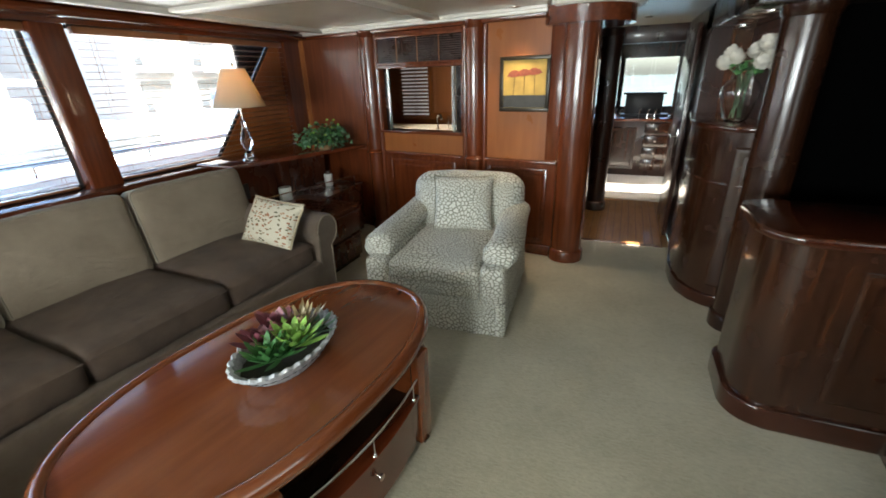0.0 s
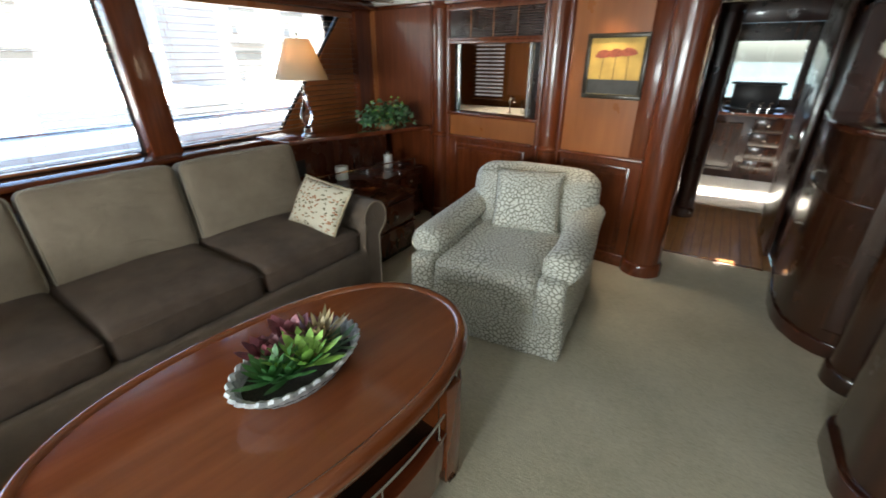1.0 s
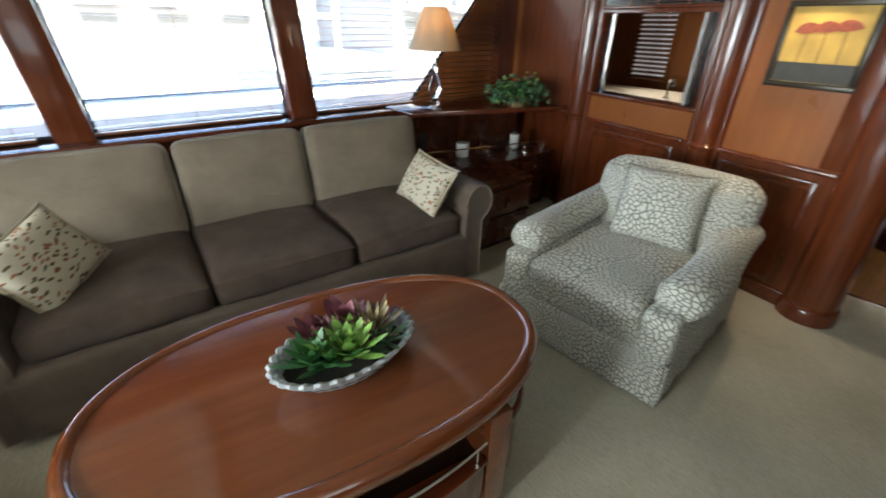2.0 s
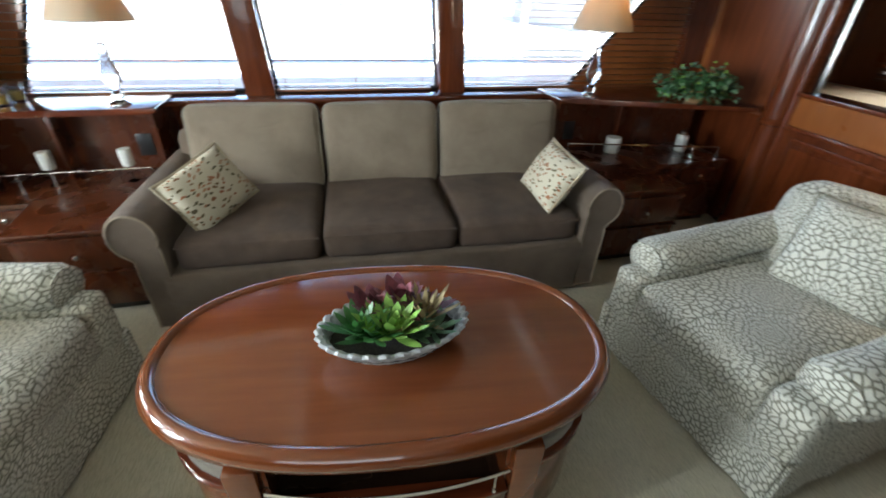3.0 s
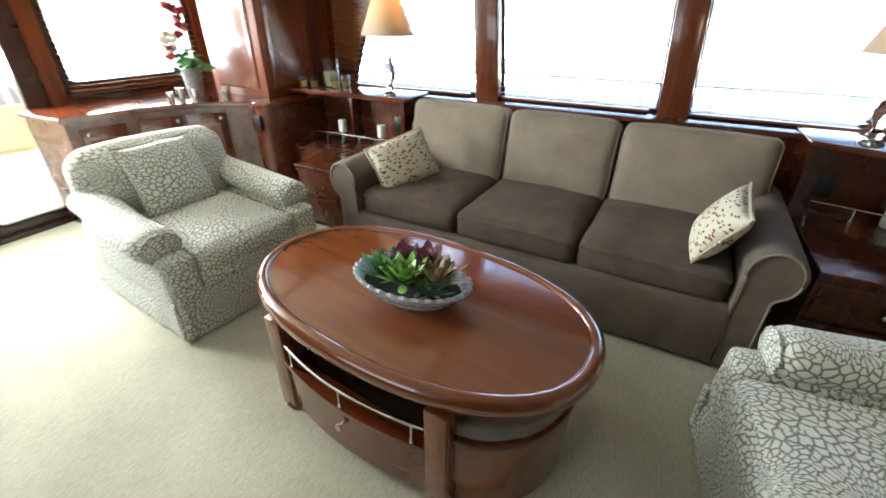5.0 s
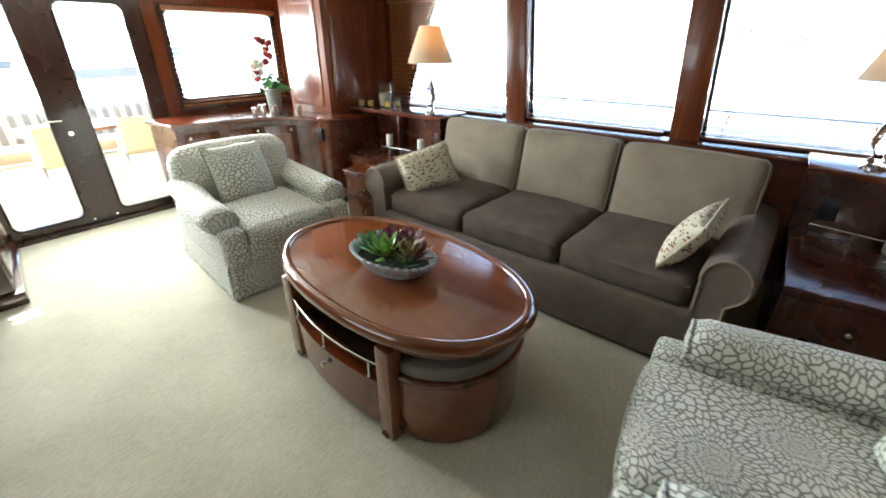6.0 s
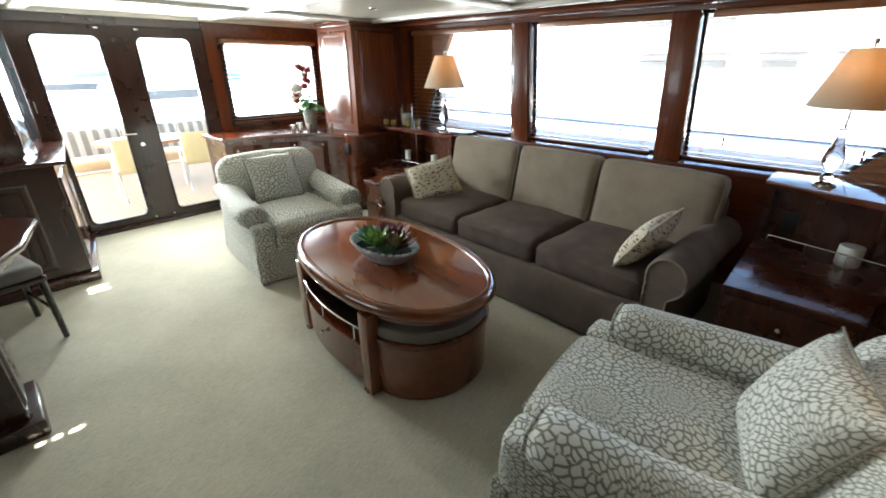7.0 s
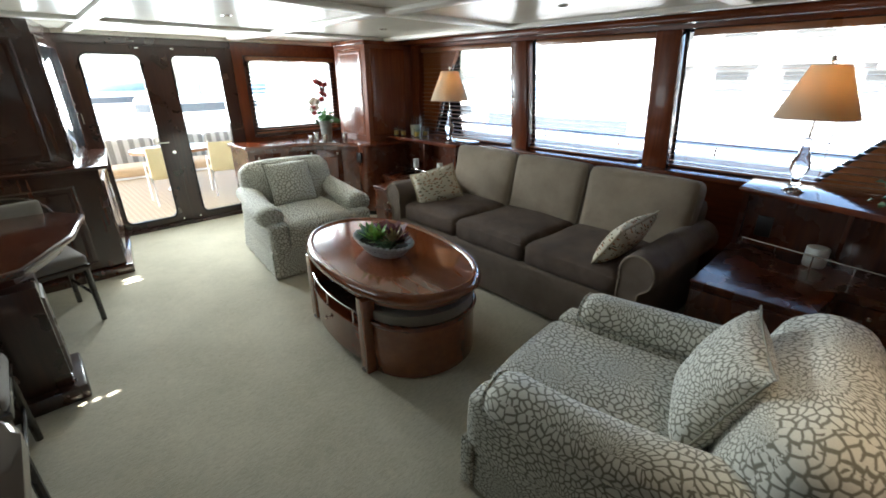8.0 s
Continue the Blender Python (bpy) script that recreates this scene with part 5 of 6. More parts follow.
make_lamp(-3.16, -0.475, 0.937)


# ---- plants on the cabinets ----
def leafy(parent, n, rx, ry, h, material, seed, size=0.035, z0=0.05, name="foliage"):
    rnd = random.Random(seed)
    bm = bmesh.new()
    for k in range(n):
        a = rnd.uniform(0, 2 * math.pi)
        q = math.sqrt(rnd.uniform(0.05, 1))
        p = Vector((rx * q * math.cos(a), ry * q * math.sin(a), z0 + h * rnd.uniform(0.1, 1) * (1.1 - 0.55 * q * q)))
        m = Matrix.Translation(p) @ Euler((rnd.uniform(-0.9, 0.9), rnd.uniform(-0.9, 0.9), rnd.uniform(0, 6.3))).to_matrix().to_4x4()
        L, w = size * rnd.uniform(0.7, 1.5), size * rnd.uniform(0.35, 0.6)
        v = [bm.verts.new(m @ Vector(c)) for c in ((0, 0, 0), (L * 0.4, w, 0.006), (L, 0, -0.012), (L * 0.4, -w, 0.006), (L * 0.45, 0, 0.012))]
        for a_, b_ in ((0, 1), (1, 2), (2, 3), (3, 0)):
            bm.faces.new((v[a_], v[b_], v[4]))
    return tagged(part(name, bm, material, parent, sharp=80), kind="stuff")


pl = thing("potted_plant", "bushy green trailing plant in a tan wicker pot", "plant", (-2.84, 3.34, 0.937), 0)
part("pot", lathe([(0.055, 0.0), (0.072, 0.07), (0.078, 0.085), (0.066, 0.085), (0.06, 0.07), (0.0, 0.07)], seg=24), WICKER, pl, "tan wicker pot")
leafy(pl, 230, 0.18, 0.29, 0.20, plain("ivy_leaf", (0.045, 0.13, 0.045), 0.45, 0.0, 0.5, 25), 11, 0.046, 0.03)
leafy(pl, 45, 0.16, 0.27, 0.24, LEAF_PALE, 12, 0.034, 0.05, "pale_foliage")
leafy(pl, 130, 0.21, 0.34, 0.22, LEAF_GREY, 13, 0.04, 0.02, "grey_foliage")
bm = bmesh.new()
rnd = random.Random(5)
for k in range(22):
    a = rnd.uniform(0, 6.28)
    d = Vector((0.16 * math.cos(a), 0.25 * math.sin(a), 0))
    tube([(0, 0, 0.07), tuple(d * 0.5 + Vector((0, 0, rnd.uniform(0.14, 0.22)))), tuple(d * rnd.uniform(0.8, 1.1) + Vector((0, 0, rnd.uniform(0.03, 0.18))))], 0.0025, bm, 5)
part("stems", bm, LEAF, pl)


# ---- aft port corner: box column, curved counter and what stands on it ----
box_col = structure(new("corner_locker"), "tall mahogany corner locker with panelled faces", "locker")
part("body", boxes((XW + 0.001, -2.76, -2.10, -1.45, 0.885, H - 0.013), bevel=0.006), SATIN, box_col)
raised_panel(box_col, 0.52, 0.98, pose(-3.08, -1.448, 0.95, 0, 0, 180), LACQUER)
raised_panel(box_col, 0.50, 0.98, pose(-2.758, -1.78, 0.95, 0, 0, 90), LACQUER)
part("cornice", boxes((XW + 0.001, -2.735, -2.125, -1.425, H - 0.07, H - 0.013), bevel=0.012), MAHOGANY_H, box_col)

plan = [(-1.50, YA + 0.002), (-1.50, -2.07), (-1.95, -2.02), (-2.28, -1.90), (-2.50, -1.70)] + arc(-2.74, -1.42, 0.16, -30, 90, 10) + [(XW + 0.002, -1.26), (XW + 0.002, YA + 0.002)]
ac = thing("aft_cabinet", "dark mahogany curved counter cabinet under the aft window", "cabinet")
part("body", prism(plan, 0.06, 0.845), MIDMAHOG, ac)
part("plinth", prism([(x - 0.02, y - 0.02) if y > -2.5 else (x, y) for x, y in plan], 0.0, 0.06), EBONY, ac)
part("top", prism([(x + (0.03 if x > -1.6 else 0.022), y + 0.022) if y > -2.5 else (x + (0.03 if x > -1.6 else 0), y) for x, y in plan], 0.845, 0.885, bevel=0.012, seg=3), BARTOP, ac, "polished mahogany counter top")
for x, y, rz in ((-1.72, -2.046, 173.5), (-2.10, -1.962, 160), (-2.38, -1.80, 137)):
    dd = part("door", boxes((-0.15, 0.15, -0.008, 0.012, 0.10, 0.79), bevel=0.006), MIDMAHOG, ac)
    dd.matrix_basis = pose(x, y, 0, 0, 0, rz)
    raised_panel(dd, 0.22, 0.55, pose(0, -0.006, 0.16))
    knob(dd, (0.11 if x < -2 else -0.11, -0.01, 0.755), (0, -1, 0), 0.015)
part("socket", boxes((-2.575, -2.556, -1.47, -1.38, 0.66, 0.78), bevel=0.004), BLACK, ac, "black electric plate")

oc = thing("orchid_plant", "red and white silk orchid in a grey vase", "plant", (-2.50, -2.02, 0.885), 0)
part("vase", lathe([(0.055, 0.0), (0.062, 0.04), (0.075, 0.18), (0.082, 0.235), (0.07, 0.235), (0.06, 0.16), (0.0, 0.15)], seg=26), plain("grey_glazed_pot", (0.20, 0.20, 0.18), 0.5, 0.0, 0.25, 40), oc, "grey glazed vase")
leafy(oc, 46, 0.10, 0.11, 0.14, LEAF, 31, 0.085, 0.21)
bm = bmesh.new()
stems = [[(0, 0, 0.2), (0.02, 0.03, 0.42), (0.00, 0.02, 0.60), (0.10, 0.06, 0.66)], [(0, 0, 0.2), (0.06, 0.0, 0.36), (0.14, 0.02, 0.44), (0.20, 0.05, 0.40)]]
for st in stems:
    tube(st, 0.004, bm, 6)
part("stems", bm, LEAF_GREY, oc)
rnd = random.Random(8)
for name, m_, cs in (("red_bloom", PETAL_RED, [(0.02, 0.02, 0.56), (0.0, 0.04, 0.50), (0.06, 0.04, 0.63), (0.03, 0.0, 0.45), (0.04, 0.05, 0.52), (-0.01, 0.02, 0.62), (0.09, 0.05, 0.65), (0.18, 0.05, 0.36), (0.16, 0.03, 0.30)]), ("white_bloom", PETAL_WHITE, [(0.10, 0.02, 0.42), (0.14, 0.03, 0.45), (0.19, 0.05, 0.42), (0.20, 0.05, 0.34), (0.12, 0.03, 0.36)])):
    for c in cs:
        bm = bmesh.new()
        for k in range(6):
            a = k * math.pi / 3 + rnd.uniform(-0.3, 0.3)
            q = Euler((rnd.uniform(0.8, 1.6), rnd.uniform(-0.5, 0.5), a)).to_matrix()
            v = [bm.verts.new(Vector(c) + q @ Vector(p)) for p in ((0, 0, 0), (0.035, 0.038, 0.008), (0, 0.08, -0.008), (-0.035, 0.038, 0.008))]
            bm.faces.new(v)
        part(name, bm, m_, oc, sharp=80)


def tumbler(x, y, z, r, h, material, name, label, cat="glass", fill=None):
    g = thing(name, label, cat, (x, y, z))
    part("vessel", lathe([(r * 0.85, 0.0), (r, h * 0.5), (r, h), (r - 0.003, h), (r - 0.004, h * 0.5), (r * 0.8, 0.008), (0, 0.008)], seg=22), material, g)
    if fill:
        part("contents", lathe([(0.0, 0.010), (r * 0.78, 0.010), (r - 0.006, h * 0.5), (r - 0.006, h * 0.58), (0.0, h * 0.58)], seg=18), fill, g)
    return g


for x, y, r, h in ((-2.33, -1.98, 0.03, 0.10), (-2.40, -1.90, 0.032, 0.085), (-2.27, -2.03, 0.028, 0.07)):
    tumbler(x, y, 0.885, r, h, NICKEL, "metal_votive", "small mercury-glass votive on the aft counter", "votive")
tumbler(-2.62, -1.80, 0.885, 0.036, 0.085, NICKEL, "metal_votive", "small mercury-glass votive on the aft counter", "votive")
tumbler(-3.26, -1.17, 0.937, 0.075, 0.235, GLASSY, "glass_pitcher", "clear glass jar half full of pale drink and fruit", "pitcher", WATERBLUE)
for x, y in ((-3.15, -1.28), (-3.20, -1.08), (-3.12, -1.38), (-3.32, -1.06)):
    tumbler(x, y, 0.937, 0.038, 0.10, GLASSY, "drinking_glass", "small clear glass with yellow drink", "glass", LEMON)

# ---- picture on the bulkhead ----
pc = thing("framed_painting", "framed painting of three red poppies on yellow", "painting")
PU, PZ = 0.585, 1.49
part("frame", on_bulkhead(boxes((PU - 0.215, PU + 0.215, -0.026, -0.002, PZ + 0.185, PZ + 0.215), (PU - 0.215, PU + 0.215, -0.026, -0.002, PZ - 0.215, PZ - 0.185), (PU - 0.215, PU - 0.185, -0.026, -0.002, PZ - 0.185, PZ + 0.185), (PU + 0.185, PU + 0.215, -0.026, -0.002, PZ - 0.185, PZ + 0.185), bevel=0.004)), plain("dark_bronze_frame", (0.035, 0.028, 0.018), 0.3, 0.4), pc, "dark bronze frame")
part("canvas", on_bulkhead(boxes((PU - 0.185, PU + 0.185, -0.012, -0.004, PZ - 0.185, PZ + 0.185))), plain("yellow_paint", (0.56, 0.36, 0.08), 0.6, 0.0, 0.18, 9), pc)
part("painted_ground", on_bulkhead(boxes((PU - 0.183, PU + 0.183, -0.0145, -0.0125, PZ - 0.183, PZ - 0.085))), plain("grey_paint", (0.05, 0.05, 0.045), 0.6, 0.0, 0.2, 20), pc)
for k, u in enumerate((-0.085, 0.0, 0.085)):
    z = PZ + 0.075 + 0.006 * k
    pts = [(PU + u + dx, z + dz) for dx, dz in ((-0.065, -0.012), (-0.045, 0.020), (-0.015, 0.036), (0.012, 0.034), (0.045, 0.022), (0.065, -0.002), (0.03, -0.014), (-0.02, -0.020))]
    bm = bmesh.new()
    a = [bm.verts.new((x, -0.0150, zz)) for x, zz in pts]
    c = [bm.verts.new((x, -0.0125, zz)) for x, zz in pts]
    bm.faces.new(a)
    bm.faces.new(c[::-1])
    for j in range(len(pts)):
        bm.faces.new((a[j], c[j], c[(j + 1) % len(pts)], a[(j + 1) % len(pts)]))
    part("painted_poppy", on_bulkhead(bm), plain("poppy_paint", (0.32, 0.075, 0.035), 0.6, 0.0, 0.35, 40), pc)
    part("painted_stalk", on_bulkhead(tube([(PU + u, -0.0135, z - 0.015), (PU + u - 0.01 + 0.008 * k, -0.0135, PZ - 0.085)], 0.0022, None, 6)), plain("stalk_paint", (0.10, 0.055, 0.02), 0.6), pc)

# ---- galley seen through the hatch ----
gc = thing("galley_counter", "pale galley counter behind the hatch", "counter")
part("cabinet", boxes((-3.2, -0.9, 4.15, 4.85, 0.0, 0.98)), PANEL, gc)
part("worktop", boxes((-3.25, -0.85, 4.10, 4.90, 0.98, 1.02), bevel=0.006), WHITE, gc)
tap = thing("tap", "chrome sink tap with curved spout", "tap", (-2.05, 4.35, 1.02))
bm = tube([(0, 0, 0), (0, 0, 0.13), (0.02, -0.02, 0.16), (0.06, -0.06, 0.16), (0.08, -0.08, 0.12)], 0.013)
lathe([(0.03, 0), (0.03, 0.01), (0.0, 0.012)], bm, 16)
part("spout", bm, CHROME, tap)
tumbler(-1.90, 4.38, 1.02, 0.04, 0.15, GLASSY, "soap_bottle", "clear glass soap bottle by the sink", "bottle")
win = structure(new("window_6"), "galley side window seen through the hatch", "window")
part("blind_back", boxes((-3.10, -2.66, 5.56, 5.585, 1.05, 1.75)), glow("galley_daylight", (1.0, 0.95, 0.9), 0.016), win, "daylight behind the galley blind")
blind("venetian_blind", -3.13, -2.62, 1.02, 1.80, 5.53, along="x", label="dark wooden blind over the galley window", tilt=35)
gl = thing("galley_locker", "mahogany galley wall locker with panelled door", "cabinet")
part("body", boxes((-2.56, -1.0, 5.25, 5.58, 1.05, 1.9), bevel=0.006), PANEL, gl)
for x in (-2.30, -1.80, -1.30):
    raised_panel(gl, 0.40, 0.70, pose(x, 5.248, 1.12), PANEL)

# ---- starboard side: curved locker with vase, column, bar, dining table ----
plan = [(0.40, 4.0)] + [(0.36, 3.5), (0.37, 3.30), (0.40, 3.16), (0.47, 3.04), (0.56, 2.97), (0.72, 2.92), (0.95, 2.92), (0.95, 4.0)]
lk = thing("curved_locker", "curved varnished mahogany locker with panelled side", "cabinet")
part("body", prism(plan, 0.09, 1.20), DARKMAHOG, lk)
part("plinth", prism([(x - 0.012 if x < 0.9 else x, y - 0.012 if y < 3.4 else y) for x, y in plan], 0.0, 0.09, bevel=0.006), DARKTOP, lk)
part("top", prism([(x - 0.03 if x < 0.9 else x, y - 0.03 if y < 3.4 else y) for x, y in plan], 1.20, 1.235, bevel=0.012, seg=3), DARKTOP, lk, "dark moulded top")
raised_panel(lk, 0.20, 0.95, pose(0.63, 2.943, 0.16, 0, 0, -18), DARKMAHOG)
part("bead", prism([(x - 0.008 if x < 0.9 else x, y - 0.008 if y < 3.4 else y) for x, y in plan], 0.86, 0.875, bevel=0.003), DARKTOP, lk)
for z in (0.62, 0.80, 0.95):
    knob(lk, (0.362, 3.42, z), (-1, 0, 0), 0.013)
ul = thing("upper_locker", "mahogany wall locker above the curved locker", "cabinet")
part("body", boxes((0.70, 0.95, 3.10, 4.0, 1.235, 1.843), bevel=0.006), DARKSATIN, ul)
for y in (3.40, 3.78):
    raised_panel(ul, 0.32, 0.50, pose(0.698, y, 1.29, 0, 0, -90), DARKSATIN)
for y in (3.56, 3.62):
    part("pull", tube([(0.69, y, 1.40), (0.678, y, 1.42), (0.678, y, 1.66), (0.69, y, 1.68)], 0.005), CHROME, ul)
column(0.68, 2.74, 0.115, material=DARKMAHOG, ring=False, z1=1.85, label="broad varnished mahogany column beside the bar")
structure(part("soffit_starboard", boxes((0.42, 1.62, 1.2, 2.62, H - 0.065, H - 0.004), (0.42, 1.62, 2.62, 4.3, 1.845, H - 0.004), bevel=0.012), EBONY), "dark soffit over the starboard lockers", "soffit")

vs = thing("rose_vase", "white silk roses in a clear glass vase", "vase", (0.56, 3.30, 1.235))
part("vase", lathe([(0.055, 0.0), (0.07, 0.012), (0.085, 0.06), (0.108, 0.15), (0.112, 0.20), (0.09, 0.245), (0.066, 0.262), (0.064, 0.275), (0.074, 0.288), (0.070, 0.288), (0.060, 0.275), (0.062, 0.26), (0.086, 0.242), (0.107, 0.20), (0.103, 0.15), (0.080, 0.06), (0.06, 0.016), (0, 0.016)], seg=34), GLASSY, vs, "clear glass vase")
bm = bmesh.new()
rnd = random.Random(3)
heads = [(-0.14, 0.01, 0.36, 0.052), (-0.10, 0.04, 0.42, 0.050), (-0.07, -0.02, 0.39, 0.046), (0.10, -0.03, 0.47, 0.056), (0.05, 0.04, 0.43, 0.050), (0.14, 0.0, 0.42, 0.054), (0.09, -0.04, 0.36, 0.056), (0.16, -0.03, 0.35, 0.046)]
heads = [(x * 0.85, y, 0.27 + (z - 0.27) * 0.95, r * 0.8) for x, y, z, r in heads]
for hx, hy, hz, _r in heads:
    tube([(rnd.uniform(-0.03, 0.03), rnd.uniform(-0.03, 0.03), 0.025), (hx * 0.25, hy * 0.25, 0.28), (hx, hy, hz)], 0.0035, bm, 6)
part("stems", bm, LEAF_GREY, vs)
for hx, hy, hz, R in heads:
    bm = bmesh.new()
    for k in range(44):
        # petals laid on a ball, each cupped and lifted at its rim
        cz = 1 - 1.75 * (k + 0.5) / 44
        a = k * 2.39996
        d = Vector((math.sqrt(1 - cz * cz) * math.cos(a), math.sqrt(1 - cz * cz) * math.sin(a), cz))
        q = d.to_track_quat("Z", "Y").to_matrix()
        rr = R * rnd.uniform(0.82, 1.06)
        w = R * rnd.uniform(0.42, 0.6)
        tip = rnd.uniform(0.10, 0.34)
        v = [bm.verts.new(Vector((hx, hy, hz)) + q @ Vector(p)) for p in ((-w * 0.6, -w, rr * 0.78), (w * 0.6, -w, rr * 0.78), (w, w * 0.3, rr * 0.96), (w * 0.5, w, rr * (0.98 + 1.3 * tip)), (-w * 0.5, w, rr * (0.98 + 1.3 * tip)), (-w, w * 0.3, rr * 0.96))]
        bm.faces.new(v)
    bmesh.ops.create_icosphere(bm, subdivisions=2, radius=R * 0.6, matrix=Matrix.Translation((hx, hy, hz)))
    part("rose", bm, PETAL_WHITE, vs, sharp=80)
leafy(vs, 26, 0.10, 0.08, 0.08, LEAF, 41, 0.045, 0.30)

plan = [(1.60, 2.30), (0.62, 2.30)] + arc(0.62, 2.18, 0.12, 90, 180, 6) + [(0.50, 1.98)] + arc(0.66, 1.96, 0.16, 180, 270, 8) + [(1.60, 1.80)]
br = thing("bar_cabinet", "mahogany bar cabinet with rounded corner and polished top", "cabinet")
part("body", prism(plan, 0.11, 0.915), DARKMAHOG, br)
part("plinth", prism([(x - 0.02 if x < 1.5 else x, y - 0.02 if y < 2.1 else y + 0.015) for x, y in plan], 0.0, 0.11, bevel=0.01, seg=3), DARKTOP, br, "dark moulded plinth")
part("top", prism([(x - 0.045 if x < 1.5 else x, y - 0.045 if y < 2.1 else y + 0.03) for x, y in plan], 0.915, 0.955, bevel=0.016, seg=3), DARKTOP, br, "polished dark mahogany top")
raised_panel(br, 0.62, 0.62, pose(1.12, 1.795, 0.20), DARKMAHOG)

dt = thing("dining_table", "dark mahogany dining table on a panelled pedestal", "table")
plan = [(0.13, -0.71), (0.27, -0.92), (1.45, -0.95), (1.45, 0.36), (0.66, 0.30), (0.46, 0.22), (0.23, -0.24)]
part("tabletop", prism(plan, 0.725, 0.765, bevel=0.014, seg=3), DARKTOP, dt, "polished top with moulded edge")
part("apron", prism([(x * 0.86 + 0.115, y * 0.86 - 0.04) for x, y in plan], 0.66, 0.725), DOORWOOD, dt)
part("pedestal", boxes((0.44, 0.98, -0.05, 0.26, 0.08, 0.67), bevel=0.006), DOORWOOD, dt)
part("plinth", boxes((0.39, 1.03, -0.10, 0.31, 0.0, 0.09), bevel=0.014), DOORWOOD, dt)
raised_panel(dt, 0.24, 0.46, pose(0.438, 0.105, 0.14, 0, 0, -90), DOORWOOD)


def make_chair(at, rz):
    """Local: faces +y."""
    c = thing("dining_chair", "black wooden dining chair with taupe cushioned seat and hoop back", "chair", at, rz, "chairs round the dining table")
    for sx in (-1, 1):
        part("leg", tube([(sx * 0.20, 0.20, 0.0), (sx * 0.195, 0.19, 0.42)], 0.016, None, 8, taper=1.3), EBONY, c)
        part("leg", tube([(sx * 0.20, -0.26, 0.0), (sx * 0.19, -0.20, 0.42), (sx * 0.20, -0.24, 0.62)], 0.017, None, 8), EBONY, c)
        part("stretcher", tube([(sx * 0.197, 0.19, 0.20), (sx * 0.195, -0.23, 0.20)], 0.010, None, 8), EBONY, c)
    part("seat_frame", boxes((-0.22, 0.22, -0.22, 0.22, 0.40, 0.44), bevel=0.01), EBONY, c)
    part("seat", soft((0.44, 0.44, 0.08), 0.035, (0, 0, 0.012), (0, 0.0, 0.47), cuts=9), TAUPE_VINYL, c, "taupe cushioned seat")
    pts = [(0.20, -0.24, 0.60)] + [(0.235 * math.cos(radians(a)), -0.27 - 0.02 * math.sin(radians(a)), 0.66 + 0.20 * math.sin(radians(a))) for a in range(0, 181, 15)] + [(-0.20, -0.24, 0.60)]
    part("back_hoop", tube(pts, 0.016, None, 8), EBONY, c)
    part("backrest", soft((0.36, 0.05, 0.26), 0.022, (0, 0.01, 0), (0, -0.265, 0.70), cuts=7), TAUPE_VINYL, c, "taupe cushioned back")
    return c


make_chair((0.45, -0.79, 0), 12)
make_chair((0.82, 0.70, 0), 180)

# aft starboard cabinet with tall upper locker
sc = thing("tall_cabinet", "tall mahogany cabinet with glazed upper locker beside the aft doors", "cabinet")
def splayed(x0, y0, x1, y1, z0, z1, **kw):
    return prism([(1.59, y1), (x1, y1), (x0, y0), (1.59, y0)][::-1], z0, z1, **kw)


part("lower_body", splayed(-0.08, -1.47, -0.235, -2.52, 0.08, 0.93), DARKMAHOG, sc)
part("plinth", splayed(-0.12, -1.43, -0.275, -2.53, 0.0, 0.09, bevel=0.012), DARKTOP, sc)
part("counter", splayed(-0.145, -1.42, -0.29, -2.53, 0.93, 0.965, bevel=0.012), DARKTOP, sc, "polished counter top")
part("upper_body", splayed(0.05, -1.58, -0.14, -2.52, 0.965, H - 0.012), DARKMAHOG, sc)
SPLAY = math.degrees(math.atan2(0.19, 0.94))
side = Matrix.Translation((-0.045, -2.05, 0)) @ pose(0, 0, 0, 0, 0, -90 - SPLAY)
for name, rows, m_, lab in (("glass_door", [(-0.38, 0.38, -0.006, 0.0, 1.03, 1.86)], DARKGLASS, "dark glazed locker door"), ("door_rail", [(-0.45, -0.38, -0.012, 0.0, 0.99, 1.92), (0.38, 0.45, -0.012, 0.0, 0.99, 1.92), (-0.38, 0.38, -0.012, 0.0, 1.86, 1.92)], DARKTOP, "")):
    bm = boxes(*rows, bevel=0.002)
    bmesh.ops.transform(bm, matrix=side, verts=bm.verts[:])
    part(name, bm, m_, sc, lab)
raised_panel(sc, 0.95, 0.88, pose(0.64, -1.578, 1.01, 0, 0, 180), DARKMAHOG)
raised_panel(sc, 0.9, 0.66, pose(0.55, -1.468, 0.16, 0, 0, 180), DARKMAHOG)
low = math.degrees(math.atan2(0.155, 1.05))
for f in (0.27, 0.73):
    raised_panel(sc, 0.42, 0.68, pose(-0.082 - 0.155 * f, -1.47 - 1.05 * f, 0.15, 0, 0, -90 - low), DARKTOP)
part("switch", boxes((-0.185, -0.18, YA + 0.0, YA + 0.012, 1.2, 1.3)), WHITE, sc)

